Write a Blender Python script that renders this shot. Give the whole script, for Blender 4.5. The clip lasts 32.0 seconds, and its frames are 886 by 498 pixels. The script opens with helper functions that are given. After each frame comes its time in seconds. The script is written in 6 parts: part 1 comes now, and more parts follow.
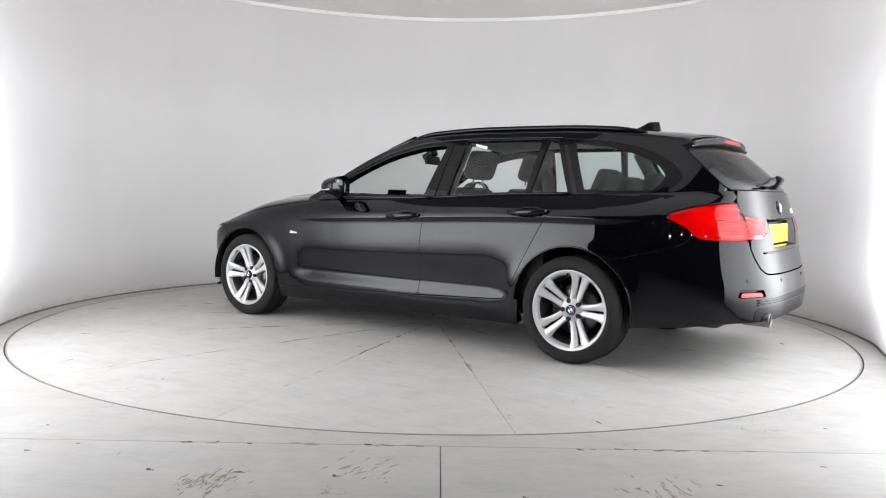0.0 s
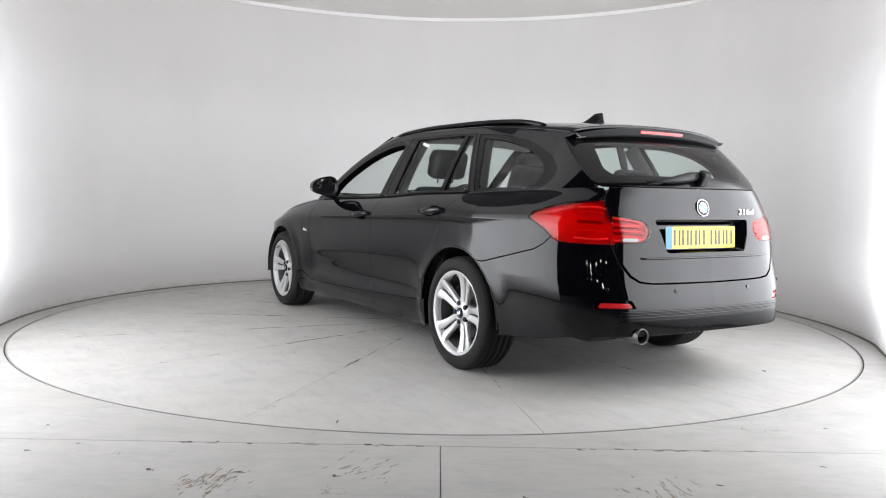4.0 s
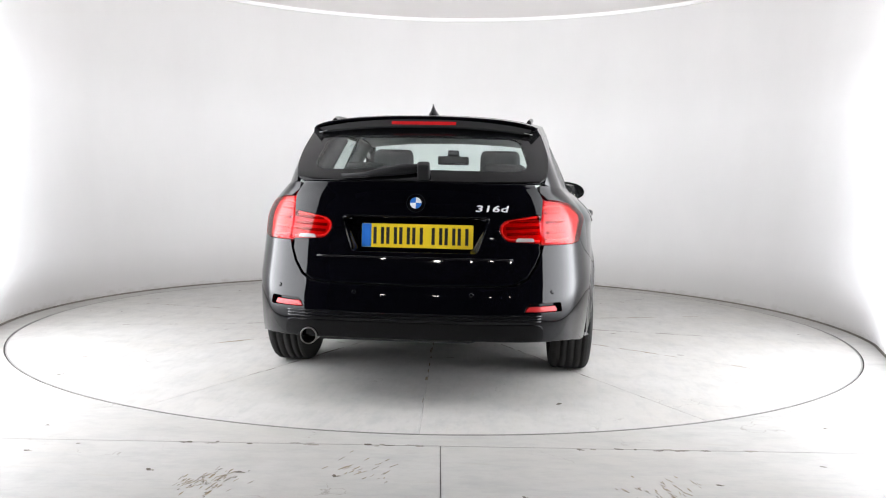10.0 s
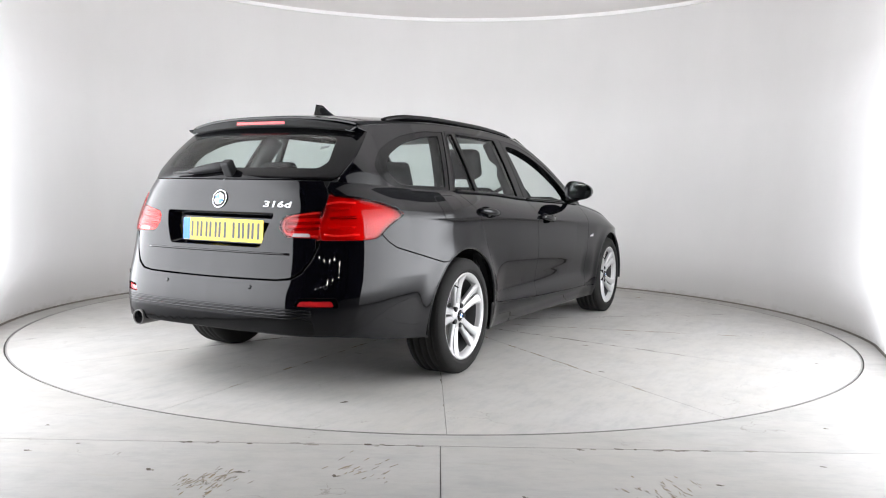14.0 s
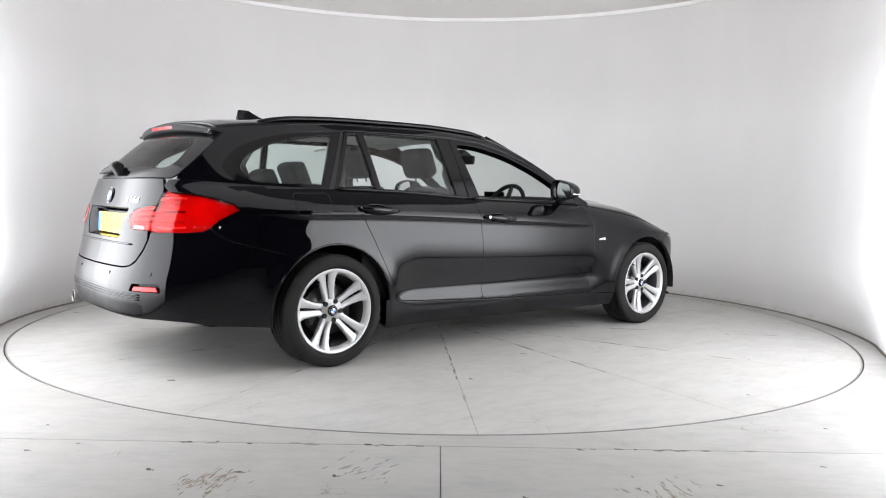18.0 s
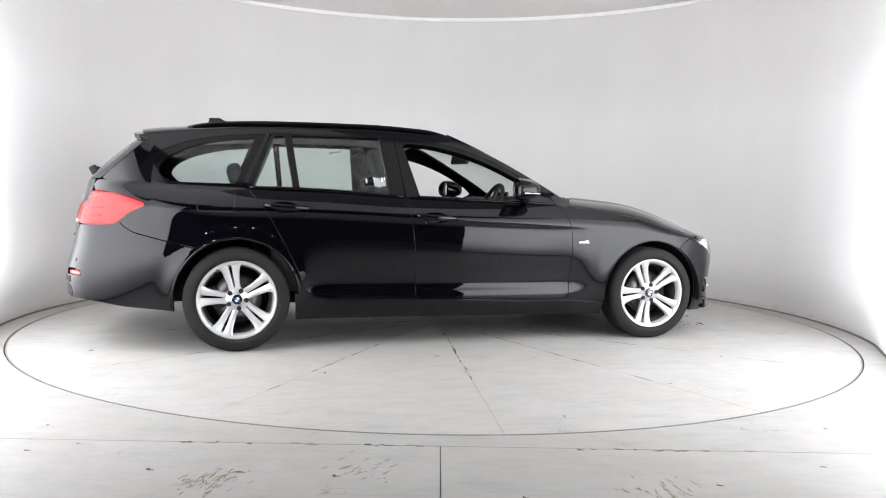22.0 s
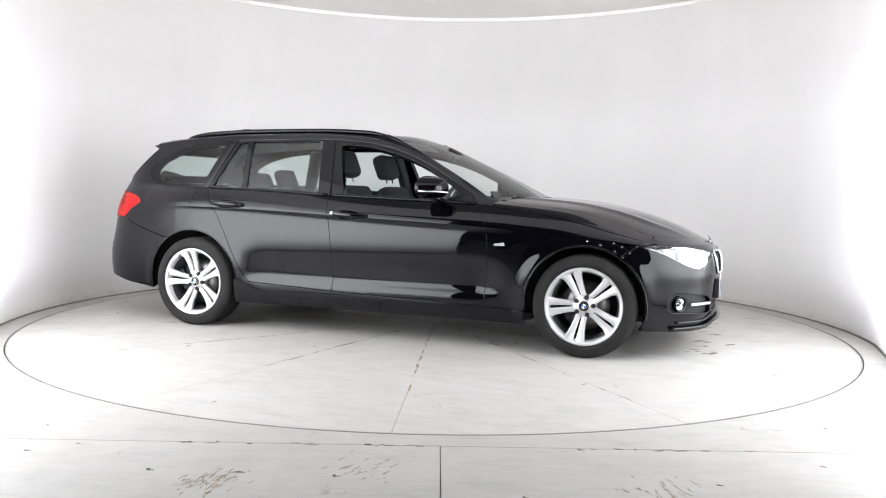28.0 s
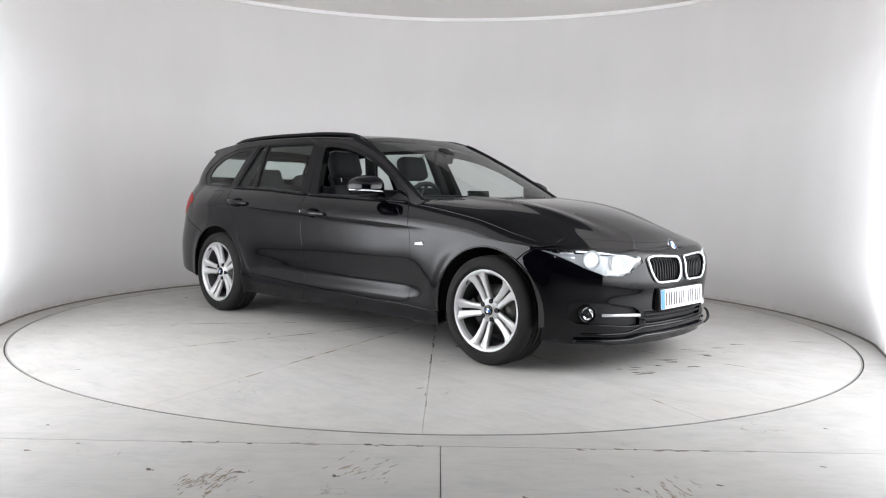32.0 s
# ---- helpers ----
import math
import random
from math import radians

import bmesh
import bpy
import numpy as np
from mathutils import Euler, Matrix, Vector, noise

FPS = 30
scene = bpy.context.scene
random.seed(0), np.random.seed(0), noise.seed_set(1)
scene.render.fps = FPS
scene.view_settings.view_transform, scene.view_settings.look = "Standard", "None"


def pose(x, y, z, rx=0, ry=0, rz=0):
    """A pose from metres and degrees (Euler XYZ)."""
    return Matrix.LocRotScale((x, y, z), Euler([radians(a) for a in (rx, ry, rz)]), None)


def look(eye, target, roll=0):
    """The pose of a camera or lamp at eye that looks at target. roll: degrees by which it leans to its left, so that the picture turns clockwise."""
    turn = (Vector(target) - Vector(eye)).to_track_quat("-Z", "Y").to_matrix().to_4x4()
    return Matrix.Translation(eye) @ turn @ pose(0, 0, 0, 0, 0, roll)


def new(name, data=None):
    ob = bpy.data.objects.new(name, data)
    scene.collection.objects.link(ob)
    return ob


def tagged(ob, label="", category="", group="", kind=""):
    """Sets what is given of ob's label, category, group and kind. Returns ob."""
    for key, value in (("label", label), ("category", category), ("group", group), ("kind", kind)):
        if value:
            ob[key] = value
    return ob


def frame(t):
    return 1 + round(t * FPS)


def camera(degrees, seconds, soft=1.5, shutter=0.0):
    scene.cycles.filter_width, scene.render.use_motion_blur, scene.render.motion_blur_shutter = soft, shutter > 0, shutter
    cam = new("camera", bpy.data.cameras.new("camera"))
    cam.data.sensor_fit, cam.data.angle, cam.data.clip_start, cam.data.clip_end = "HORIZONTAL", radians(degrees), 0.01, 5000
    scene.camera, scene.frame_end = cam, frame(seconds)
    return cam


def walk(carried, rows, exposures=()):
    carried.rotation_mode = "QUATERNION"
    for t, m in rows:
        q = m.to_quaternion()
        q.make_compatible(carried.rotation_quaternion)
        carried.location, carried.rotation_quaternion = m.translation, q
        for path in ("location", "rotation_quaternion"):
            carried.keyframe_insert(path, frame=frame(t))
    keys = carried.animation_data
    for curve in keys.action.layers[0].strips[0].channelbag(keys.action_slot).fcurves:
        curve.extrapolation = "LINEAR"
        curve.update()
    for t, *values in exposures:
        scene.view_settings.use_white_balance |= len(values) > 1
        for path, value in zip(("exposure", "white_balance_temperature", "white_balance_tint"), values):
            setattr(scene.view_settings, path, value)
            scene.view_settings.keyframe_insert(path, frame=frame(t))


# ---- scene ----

from mathutils.geometry import delaunay_2d_cdt

# ---------------------------------------------------------------- camera
cam = camera(58.11, 32.0, soft=1.1)
EYE = (0.0, -6.147, 0.989)
AIM = (0.00688, -5.149, 0.919)
walk(cam, [(0, look(EYE, AIM, 1.14)), (32, look(EYE, AIM, 1.14))],
     exposures=[(0, -0.09), (3.5, -0.09), (6, -0.08), (7, 0.06), (8, 0.26), (9, 0.47), (10, 0.34), (11, 0.45), (12, 0.33), (13, 0.15), (14.5, 0.11), (17, 0.05), (19, -0.02), (20, -0.02), (21, -0.01), (22, 0.11), (23, 0.3), (24, 0.47), (25, 0.51), (25.5, 0.5), (28, 0.31), (29, 0.05), (30, -0.11), (32, -0.16)])
# heading of the turntable, seconds and degrees
TURN = [(0, 144.52), (3, 127.25), (6, 108.85), (9, 91.1), (12, 73.5), (14.5, 58.85), (17, 44.45), (20, 26.7), (23, 9.2), (25, -2.45),
        (28, -19.85), (30, -31.6), (32, -43.1)]
CAR_X, CAR_Y = -0.109, -0.100

# ---------------------------------------------------------------- light
world = bpy.data.worlds.new("dim_hall")
scene.world = world
world.use_nodes = True
world.node_tree.nodes["Background"].inputs[0].default_value = (0.5, 0.5, 0.52, 1)
world.node_tree.nodes["Background"].inputs[1].default_value = 0.02


# ---------------------------------------------------------------- materials
class Nodes:
    """A principled material with a few helpers."""

    def __init__(self, name):
        self.m = bpy.data.materials.new(name)
        self.m.use_nodes = True
        self.t = self.m.node_tree
        self.b = self.t.nodes["Principled BSDF"]

    def add(self, kind, **kw):
        n = self.t.nodes.new(kind)
        for k, v in kw.items():
            n.inputs[k.replace("_", " ")].default_value = v
        return n

    def to(self, a, b):
        self.t.links.new(a, b)

    def coords(self, scale=(1, 1, 1)):
        c, m = self.add("ShaderNodeTexCoord"), self.add("ShaderNodeMapping")
        m.inputs["Scale"].default_value = scale
        self.to(c.outputs["Object"], m.inputs["Vector"])
        return m.outputs["Vector"]

    def noise(self, vec, scale, detail=4, rough=0.6):
        n = self.add("ShaderNodeTexNoise", Scale=scale, Detail=detail, Roughness=rough)
        self.to(vec, n.inputs["Vector"])
        return n.outputs["Fac"]

    def ramp(self, fac, stops):
        r = self.add("ShaderNodeValToRGB")
        e = r.color_ramp.elements
        while len(e) < len(stops):
            e.new(0.5)
        for k, (p, c) in zip(e, stops):
            k.position, k.color = p, (*c, 1) if len(c) == 3 else c
        self.to(fac, r.inputs["Fac"])
        return r.outputs["Color"]

    def mix(self, fac, a, b, mode="MIX"):
        n = self.t.nodes.new("ShaderNodeMix")
        n.data_type, n.blend_type = "RGBA", mode
        ins = [i for i in n.inputs if i.enabled]
        for sock, v in zip(ins, (fac, a, b)):
            if isinstance(v, (int, float)):
                sock.default_value = v
            elif isinstance(v, tuple):
                sock.default_value = (*v, 1)
            else:
                self.to(v, sock)
        return [o for o in n.outputs if o.enabled][0]

    def bump(self, h, strength, dist=0.002):
        n = self.add("ShaderNodeBump", Strength=strength, Distance=dist)
        self.to(h, n.inputs["Height"])
        self.to(n.outputs["Normal"], self.b.inputs["Normal"])

    def set(self, **kw):
        for k, v in kw.items():
            k = k.replace("_", " ")
            self.b.inputs[k].default_value = (*v, 1) if isinstance(v, tuple) and len(v) == 3 else v
        return self


def plain(name, colour, rough=0.5, metal=0.0, grain=0.0, scale=300, **kw):
    n = Nodes(name).set(Base_Color=colour, Roughness=rough, Metallic=metal, **kw)
    if grain:
        v = n.coords()
        f = n.noise(v, scale, 3)
        n.bump(f, grain, 0.001)
        g = n.noise(v, 9, 4)
        n.to(n.ramp(g, [(0.3, tuple(c * 0.8 for c in colour)), (0.7, tuple(min(1, c * 1.15) for c in colour))]), n.b.inputs["Base Color"])
    return n.m


def glass(name, tint, ior=1.5, extra=0.0):
    """A clear pane: it lets tinted light through and mirrors by its gloss."""
    m = bpy.data.materials.new(name)
    m.use_nodes = True
    t = m.node_tree
    t.nodes.remove(t.nodes["Principled BSDF"])
    tr, gl, lw, pw, ma, mx = (t.nodes.new(k) for k in ("ShaderNodeBsdfTransparent", "ShaderNodeBsdfGlossy", "ShaderNodeLayerWeight", "ShaderNodeMath", "ShaderNodeMath", "ShaderNodeMixShader"))
    tr.inputs["Color"].default_value = (*tint, 1)
    gl.inputs["Roughness"].default_value = 0.015
    lw.inputs["Blend"].default_value = 0.5
    f0 = ((ior - 1) / (ior + 1)) ** 2
    pw.operation, ma.operation = "POWER", "MULTIPLY_ADD"
    pw.inputs[1].default_value = 4.5
    ma.inputs[1].default_value, ma.inputs[2].default_value = 0.7 - f0, f0
    t.links.new(lw.outputs["Facing"], pw.inputs[0])
    t.links.new(pw.outputs[0], ma.inputs[0])
    t.links.new(ma.outputs[0], mx.inputs[0])
    t.links.new(tr.outputs[0], mx.inputs[1])
    t.links.new(gl.outputs[0], mx.inputs[2])
    t.links.new(mx.outputs[0], t.nodes["Material Output"].inputs["Surface"])
    return m


def glow(name, colour, strength):
    n = Nodes(name).set(Base_Color=colour, Emission_Color=colour, Emission_Strength=strength)
    return n.m


def concrete(name, base, seed):
    """Painted concrete: broad stains, trowel mottling, yellowed streaks, pits and hairlines."""
    n = Nodes(name)
    v = n.coords()
    grey = lambda q: (q, q, q)
    tint = lambda r, g, b: (base[0] * r, base[1] * g, base[2] * b)
    big = n.noise(v, 0.9 + seed * 0.1, 5, 0.55)
    mid = n.noise(v, 5.0, 6, 0.65)
    fine = n.noise(v, 90.0, 4, 0.7)
    c = n.mix(n.ramp(big, [(0.35, grey(0)), (0.65, grey(1))]), tint(0.98, 0.965, 0.935), tint(1.03, 1.03, 1.03))
    # trowel mottling along two directions
    for turn, sc, amount in ((35, (2.2, 7.0, 1.0), 0.55), (-25, (5.0, 16.0, 1.0), 0.5)):
        m = n.add("ShaderNodeMapping")
        m.inputs["Rotation"].default_value = (0, 0, math.radians(turn + 9 * seed))
        m.inputs["Scale"].default_value = sc
        n.to(v, m.inputs["Vector"])
        f = n.noise(m.outputs["Vector"], 1.3, 7, 0.68)
        c = n.mix(n.ramp(f, [(0.50, grey(0)), (0.68, grey(amount))]), c, tint(0.80, 0.81, 0.83))
    m = n.add("ShaderNodeMapping")
    m.inputs["Rotation"].default_value = (0, 0, math.radians(-62))
    m.inputs["Scale"].default_value = (2.0, 26.0, 1.0)
    n.to(v, m.inputs["Vector"])
    f = n.noise(m.outputs["Vector"], 1.1, 8, 0.72)
    c = n.mix(n.ramp(f, [(0.58, grey(0)), (0.72, grey(0.6))]), c, tint(0.90, 0.86, 0.74))
    c = n.mix(n.ramp(mid, [(0.50, grey(0)), (0.78, grey(0.4))]), c, tint(0.82, 0.82, 0.82))
    # pits and spatter
    c = n.mix(n.ramp(n.noise(v, 30.0, 6, 0.7), [(0.70, grey(0)), (0.76, grey(0.6))]), c, (0.22, 0.20, 0.17))
    c = n.mix(n.ramp(n.noise(v, 13.0, 8, 0.75), [(0.70, grey(0)), (0.78, grey(0.5))]), c, (0.30, 0.26, 0.20))
    # hairlines
    vo = n.add("ShaderNodeTexVoronoi", Scale=0.9)
    vo.feature = "DISTANCE_TO_EDGE"
    wob = n.add("ShaderNodeVectorMath")
    nz = n.add("ShaderNodeTexNoise", Scale=3.0, Detail=5)
    n.to(v, nz.inputs["Vector"])
    n.to(v, wob.inputs[0])
    wob.operation = "MULTIPLY_ADD"
    wob.inputs[1].default_value = (1, 1, 1)
    n.to(nz.outputs["Color"], wob.inputs[2])
    n.to(wob.outputs[0], vo.inputs["Vector"])
    line = n.ramp(vo.outputs["Distance"], [(0.0, grey(0.8)), (0.004, grey(0))])
    part_ = n.ramp(n.noise(v, 2.3, 4), [(0.52, grey(0)), (0.60, grey(1))])
    c = n.mix(n.mix(1.0, line, part_, "MULTIPLY"), c, tint(0.55, 0.52, 0.47))
    n.to(c, n.b.inputs["Base Color"])
    n.to(n.ramp(mid, [(0.3, grey(0.42)), (0.7, grey(0.62))]), n.b.inputs["Roughness"])
    n.bump(fine, 0.12, 0.002)
    return n.m


def car_paint():
    n = Nodes("black_car_paint").set(Base_Color=(0.0035, 0.0035, 0.0042), Roughness=0.5, Coat_Weight=1.0, Coat_Roughness=0.028, Coat_IOR=1.39)
    n.b.inputs["Specular IOR Level"].default_value = 0.0
    v = n.coords()
    f = n.noise(v, 900, 2)
    n.to(n.ramp(f, [(0.45, (0.0012, 0.0012, 0.0022)), (0.75, (0.002, 0.002, 0.0036))]), n.b.inputs["Base Color"])
    return n.m


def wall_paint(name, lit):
    """White paint; lit: strength of an added glow, brightest on the wall's unseen ends."""
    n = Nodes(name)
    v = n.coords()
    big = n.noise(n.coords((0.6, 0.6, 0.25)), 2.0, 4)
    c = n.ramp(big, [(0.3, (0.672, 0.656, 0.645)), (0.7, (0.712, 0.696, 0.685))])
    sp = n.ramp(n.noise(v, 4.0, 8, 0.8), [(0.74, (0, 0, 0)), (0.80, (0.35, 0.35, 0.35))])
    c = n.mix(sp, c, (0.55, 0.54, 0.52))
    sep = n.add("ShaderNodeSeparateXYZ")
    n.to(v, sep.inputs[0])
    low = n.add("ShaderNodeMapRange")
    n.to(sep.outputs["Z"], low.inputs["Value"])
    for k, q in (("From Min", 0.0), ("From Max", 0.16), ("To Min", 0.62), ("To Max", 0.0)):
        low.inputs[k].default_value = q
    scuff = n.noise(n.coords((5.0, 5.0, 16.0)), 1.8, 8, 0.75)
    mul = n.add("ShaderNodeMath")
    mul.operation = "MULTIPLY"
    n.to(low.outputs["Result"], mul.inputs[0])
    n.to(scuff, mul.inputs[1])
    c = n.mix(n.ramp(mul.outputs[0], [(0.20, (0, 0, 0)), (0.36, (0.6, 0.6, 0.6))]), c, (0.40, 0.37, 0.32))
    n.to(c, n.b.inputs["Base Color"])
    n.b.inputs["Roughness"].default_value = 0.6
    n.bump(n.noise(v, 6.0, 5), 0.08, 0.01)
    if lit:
        # Emission ramps along y and z stand for side lights out of view.
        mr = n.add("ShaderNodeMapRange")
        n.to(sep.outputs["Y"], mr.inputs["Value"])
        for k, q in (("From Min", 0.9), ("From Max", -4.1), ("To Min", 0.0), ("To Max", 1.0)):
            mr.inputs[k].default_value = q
        # A faint base glow all along also brightens the back wall and floor.
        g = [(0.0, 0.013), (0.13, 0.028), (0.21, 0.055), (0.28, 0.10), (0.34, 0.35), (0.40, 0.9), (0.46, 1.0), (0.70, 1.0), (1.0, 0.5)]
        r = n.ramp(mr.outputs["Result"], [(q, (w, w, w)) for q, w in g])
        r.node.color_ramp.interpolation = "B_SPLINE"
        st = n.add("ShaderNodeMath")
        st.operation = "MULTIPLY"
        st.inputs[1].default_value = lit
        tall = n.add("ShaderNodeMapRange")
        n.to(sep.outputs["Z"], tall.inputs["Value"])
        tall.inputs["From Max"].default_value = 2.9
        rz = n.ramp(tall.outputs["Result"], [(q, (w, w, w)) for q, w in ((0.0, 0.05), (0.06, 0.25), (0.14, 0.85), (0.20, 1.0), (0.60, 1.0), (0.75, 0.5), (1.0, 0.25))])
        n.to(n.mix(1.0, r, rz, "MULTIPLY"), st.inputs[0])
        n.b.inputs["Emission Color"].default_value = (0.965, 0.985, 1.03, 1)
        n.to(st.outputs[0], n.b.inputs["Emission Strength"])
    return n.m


PAINT = car_paint()
GLASS = glass("clear_car_glass", (0.80, 0.86, 0.84))
PRIVACY = glass("tinted_car_glass", (0.78, 0.85, 0.83), 1.5)
LENS = glass("clear_lens", (0.93, 0.95, 0.96))
RED_LENS = glass("red_lens", (0.97, 0.15, 0.14), 1.5)
BLACK = plain("satin_black_plastic", (0.008, 0.008, 0.009), 0.5, grain=0.05)
BLACK.node_tree.nodes["Principled BSDF"].inputs["Specular IOR Level"].default_value = 0.25
GLOSS = plain("gloss_black_trim", (0.003, 0.003, 0.0035), 0.06, Specular_IOR_Level=0.18)
MATT = plain("matt_black_lining", (0.008, 0.008, 0.008), 0.85, grain=0.1)
RUBBER = plain("tyre_rubber", (0.0135, 0.013, 0.0125), 0.85, grain=0.15, scale=500)
RUBBER.node_tree.nodes["Principled BSDF"].inputs["Specular IOR Level"].default_value = 0.3
SILVER = plain("silver_alloy_paint", (0.53, 0.53, 0.535), 0.38, 0.45, Coat_Weight=0.3)
STEEL = plain("brushed_brake_steel", (0.17, 0.165, 0.16), 0.38, 1.0, grain=0.1, scale=120)
# Dark grey instead of silver: shade inside the rim put into the colour.
BARREL = plain("rim_barrel_painted_shade", (0.07, 0.07, 0.072), 0.45, 0.5)
CHROME = plain("bright_chrome", (0.82, 0.82, 0.84), 0.06, 1.0)
SATIN = plain("satin_silver_trim", (0.66, 0.66, 0.68), 0.30, 0.6)
# Slight emission added to lift the housing around the lamps.
LAMP_CUP = plain("lamp_housing_added_glow", (0.50, 0.51, 0.53), 0.3, 0.2, Emission_Color=(0.95, 0.97, 1.0), Emission_Strength=0.12)
SURROUND = plain("satin_chrome_trim", (0.80, 0.80, 0.82), 0.22, 0.8)
BLUE = plain("blue_enamel", (0.03, 0.16, 0.55), 0.2, Coat_Weight=0.8)
WHITE = plain("white_enamel", (0.80, 0.80, 0.82), 0.25, Coat_Weight=0.6)
YELLOW = plain("yellow_plate_film", (0.86, 0.62, 0.02), 0.32)
PLATE_WHITE = plain("white_plate_film", (0.82, 0.83, 0.85), 0.32)
PLATE_BLUE = plain("blue_plate_band", (0.02, 0.17, 0.62), 0.35)
INK = plain("black_plate_ink", (0.012, 0.012, 0.012), 0.4)
RED = plain("red_lamp_body", (0.58, 0.02, 0.022), 0.35, grain=0.3, scale=180)
GUIDE = plain("pink_light_guide", (0.92, 0.45, 0.42), 0.3)
REFLECT = plain("red_reflector", (0.55, 0.012, 0.015), 0.25, Coat_Weight=0.2, grain=0.1, scale=160)
LAMP_ON = glow("white_lamp_light", (0.95, 0.97, 1.0), 0.9)
CLOTH = plain("anthracite_seat_cloth", (0.018, 0.018, 0.020), 0.9, grain=0.05, scale=120)
DASH = plain("black_dashboard_skin", (0.015, 0.015, 0.016), 0.6, grain=0.2, scale=400)
LINER = plain("grey_roof_lining", (0.42, 0.42, 0.41), 0.95, grain=0.15, scale=600)
WALL = wall_paint("white_wall_added_glow", 7.5)
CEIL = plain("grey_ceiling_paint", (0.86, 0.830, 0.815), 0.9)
FLOOR = concrete("pale_painted_concrete", (0.372, 0.365, 0.350), 1)
DISC = concrete("pale_painted_slab", (0.425, 0.417, 0.402), 4)
STAIN = plain("dark_floor_grime", (0.09, 0.075, 0.055), 0.85, grain=0.2, scale=200)
SMEAR = plain("grey_floor_smear", (0.24, 0.22, 0.19), 0.8, grain=0.2, scale=200)
DIM_RED = plain("dark_red_lens", (0.22, 0.006, 0.008), 0.15)
# Unseen ceiling middle, coloured darker than the ring so the bonnet reflects less.
CEIL_MID = plain("darkened_unseen_ceiling", (0.18, 0.18, 0.182), 0.9, grain=0.05, scale=60)
YELLOWED = plain("yellowed_floor_smear", (0.23, 0.18, 0.115), 0.85, grain=0.2, scale=200)
LETTER = plain("bright_badge_silver", (0.78, 0.78, 0.80), 0.28, 0.15)
CLEAR_GREY = plain("pale_lamp_plastic", (0.42, 0.40, 0.40), 0.3)
EDGE = plain("worn_edge_steel", (0.24, 0.235, 0.225), 0.55, 0.4, grain=0.1, scale=120)
FOOT = plain("dusty_sealant", (0.20, 0.185, 0.16), 0.9, grain=0.3, scale=60)
GAP = plain("dark_joint", (0.03, 0.03, 0.03), 0.9)
# Near-black base colour stands for an unlit, unseen surround.
DARK_WALL = plain("near_black_surround", (0.02, 0.02, 0.022), 0.9, grain=0.05, scale=30)

# Slight emission added so the white trim reads brighter.
TRIM_GLOW = glow("white_trim_added_glow", (0.86, 0.855, 0.845), 0.10)
SPOT = glow("small_lamp_light", (1.0, 0.95, 0.88), 90.0)


# ---------------------------------------------------------------- mesh helpers
def link_mesh(name, mesh, material, parent=None, label="", smooth=False):
    ob = new(name, mesh)
    if material:
        mesh.materials.append(material)
    if smooth:
        mesh.polygons.foreach_set("use_smooth", [True] * len(mesh.polygons))
    if parent:
        ob.parent = parent
    if label:
        ob["label"] = label
    return ob


def part(name, bm, material, parent=None, label="", smooth=False):
    """Links a bmesh as one mesh object under a thing or a part."""
    mesh = bpy.data.meshes.new(name)
    bmesh.ops.recalc_face_normals(bm, faces=bm.faces)
    bm.to_mesh(mesh)
    bm.free()
    return link_mesh(name, mesh, material, parent, label, smooth)


def py_part(name, verts, faces, material, parent=None, label="", smooth=False):
    mesh = bpy.data.meshes.new(name)
    mesh.from_pydata([tuple(map(float, v)) for v in verts], [], faces)
    return link_mesh(name, mesh, material, parent, label, smooth)


def thing(name, label, category, m=None, group="", kind=""):
    ob = new(name)
    ob.empty_display_size = 0.2
    if m:
        ob.matrix_basis = m
    return tagged(ob, label, category, group, kind)


def box(bm, centre, size, m=None, bevel=0.0, seg=2):
    mat = Matrix.Translation(centre) @ (m or Matrix()) @ Matrix.Diagonal((*size, 1))
    r = bmesh.ops.create_cube(bm, size=1, matrix=mat)
    if bevel:
        es = {e for v in r["verts"] for e in v.link_edges}
        bmesh.ops.bevel(bm, geom=list(es), offset=bevel, segments=seg, profile=0.6, affect="EDGES")
    return bm


def rod(bm, a, b, r, r2=None, seg=16):
    a, b = Vector(a), Vector(b)
    q = (b - a).to_track_quat("Z", "Y").to_matrix().to_4x4()
    bmesh.ops.create_cone(bm, cap_ends=True, segments=seg, radius1=r, radius2=r if r2 is None else r2, depth=(b - a).length,
                          matrix=Matrix.Translation((a + b) / 2) @ q)
    return bm


def turned(name, profile, material, parent, m=None, seg=64, label="", smooth=True):
    """A body of revolution about y; profile: (y, radius) pairs."""
    n = len(profile)
    ang = np.linspace(0, 2 * np.pi, seg, endpoint=False)
    v = [(r * math.cos(a), y, r * math.sin(a)) for a in ang for y, r in profile]
    f = [(i * n + j, i * n + j + 1, ((i + 1) % seg) * n + j + 1, ((i + 1) % seg) * n + j) for i in range(seg) for j in range(n - 1)]
    mesh = bpy.data.meshes.new(name)
    mesh.from_pydata(v, [], f)
    bm = bmesh.new()
    bm.from_mesh(mesh)
    bpy.data.meshes.remove(mesh)
    bmesh.ops.remove_doubles(bm, verts=bm.verts, dist=1e-5)
    ob = part(name, bm, material, parent, label, smooth)
    if m:
        ob.matrix_basis = m
    return ob


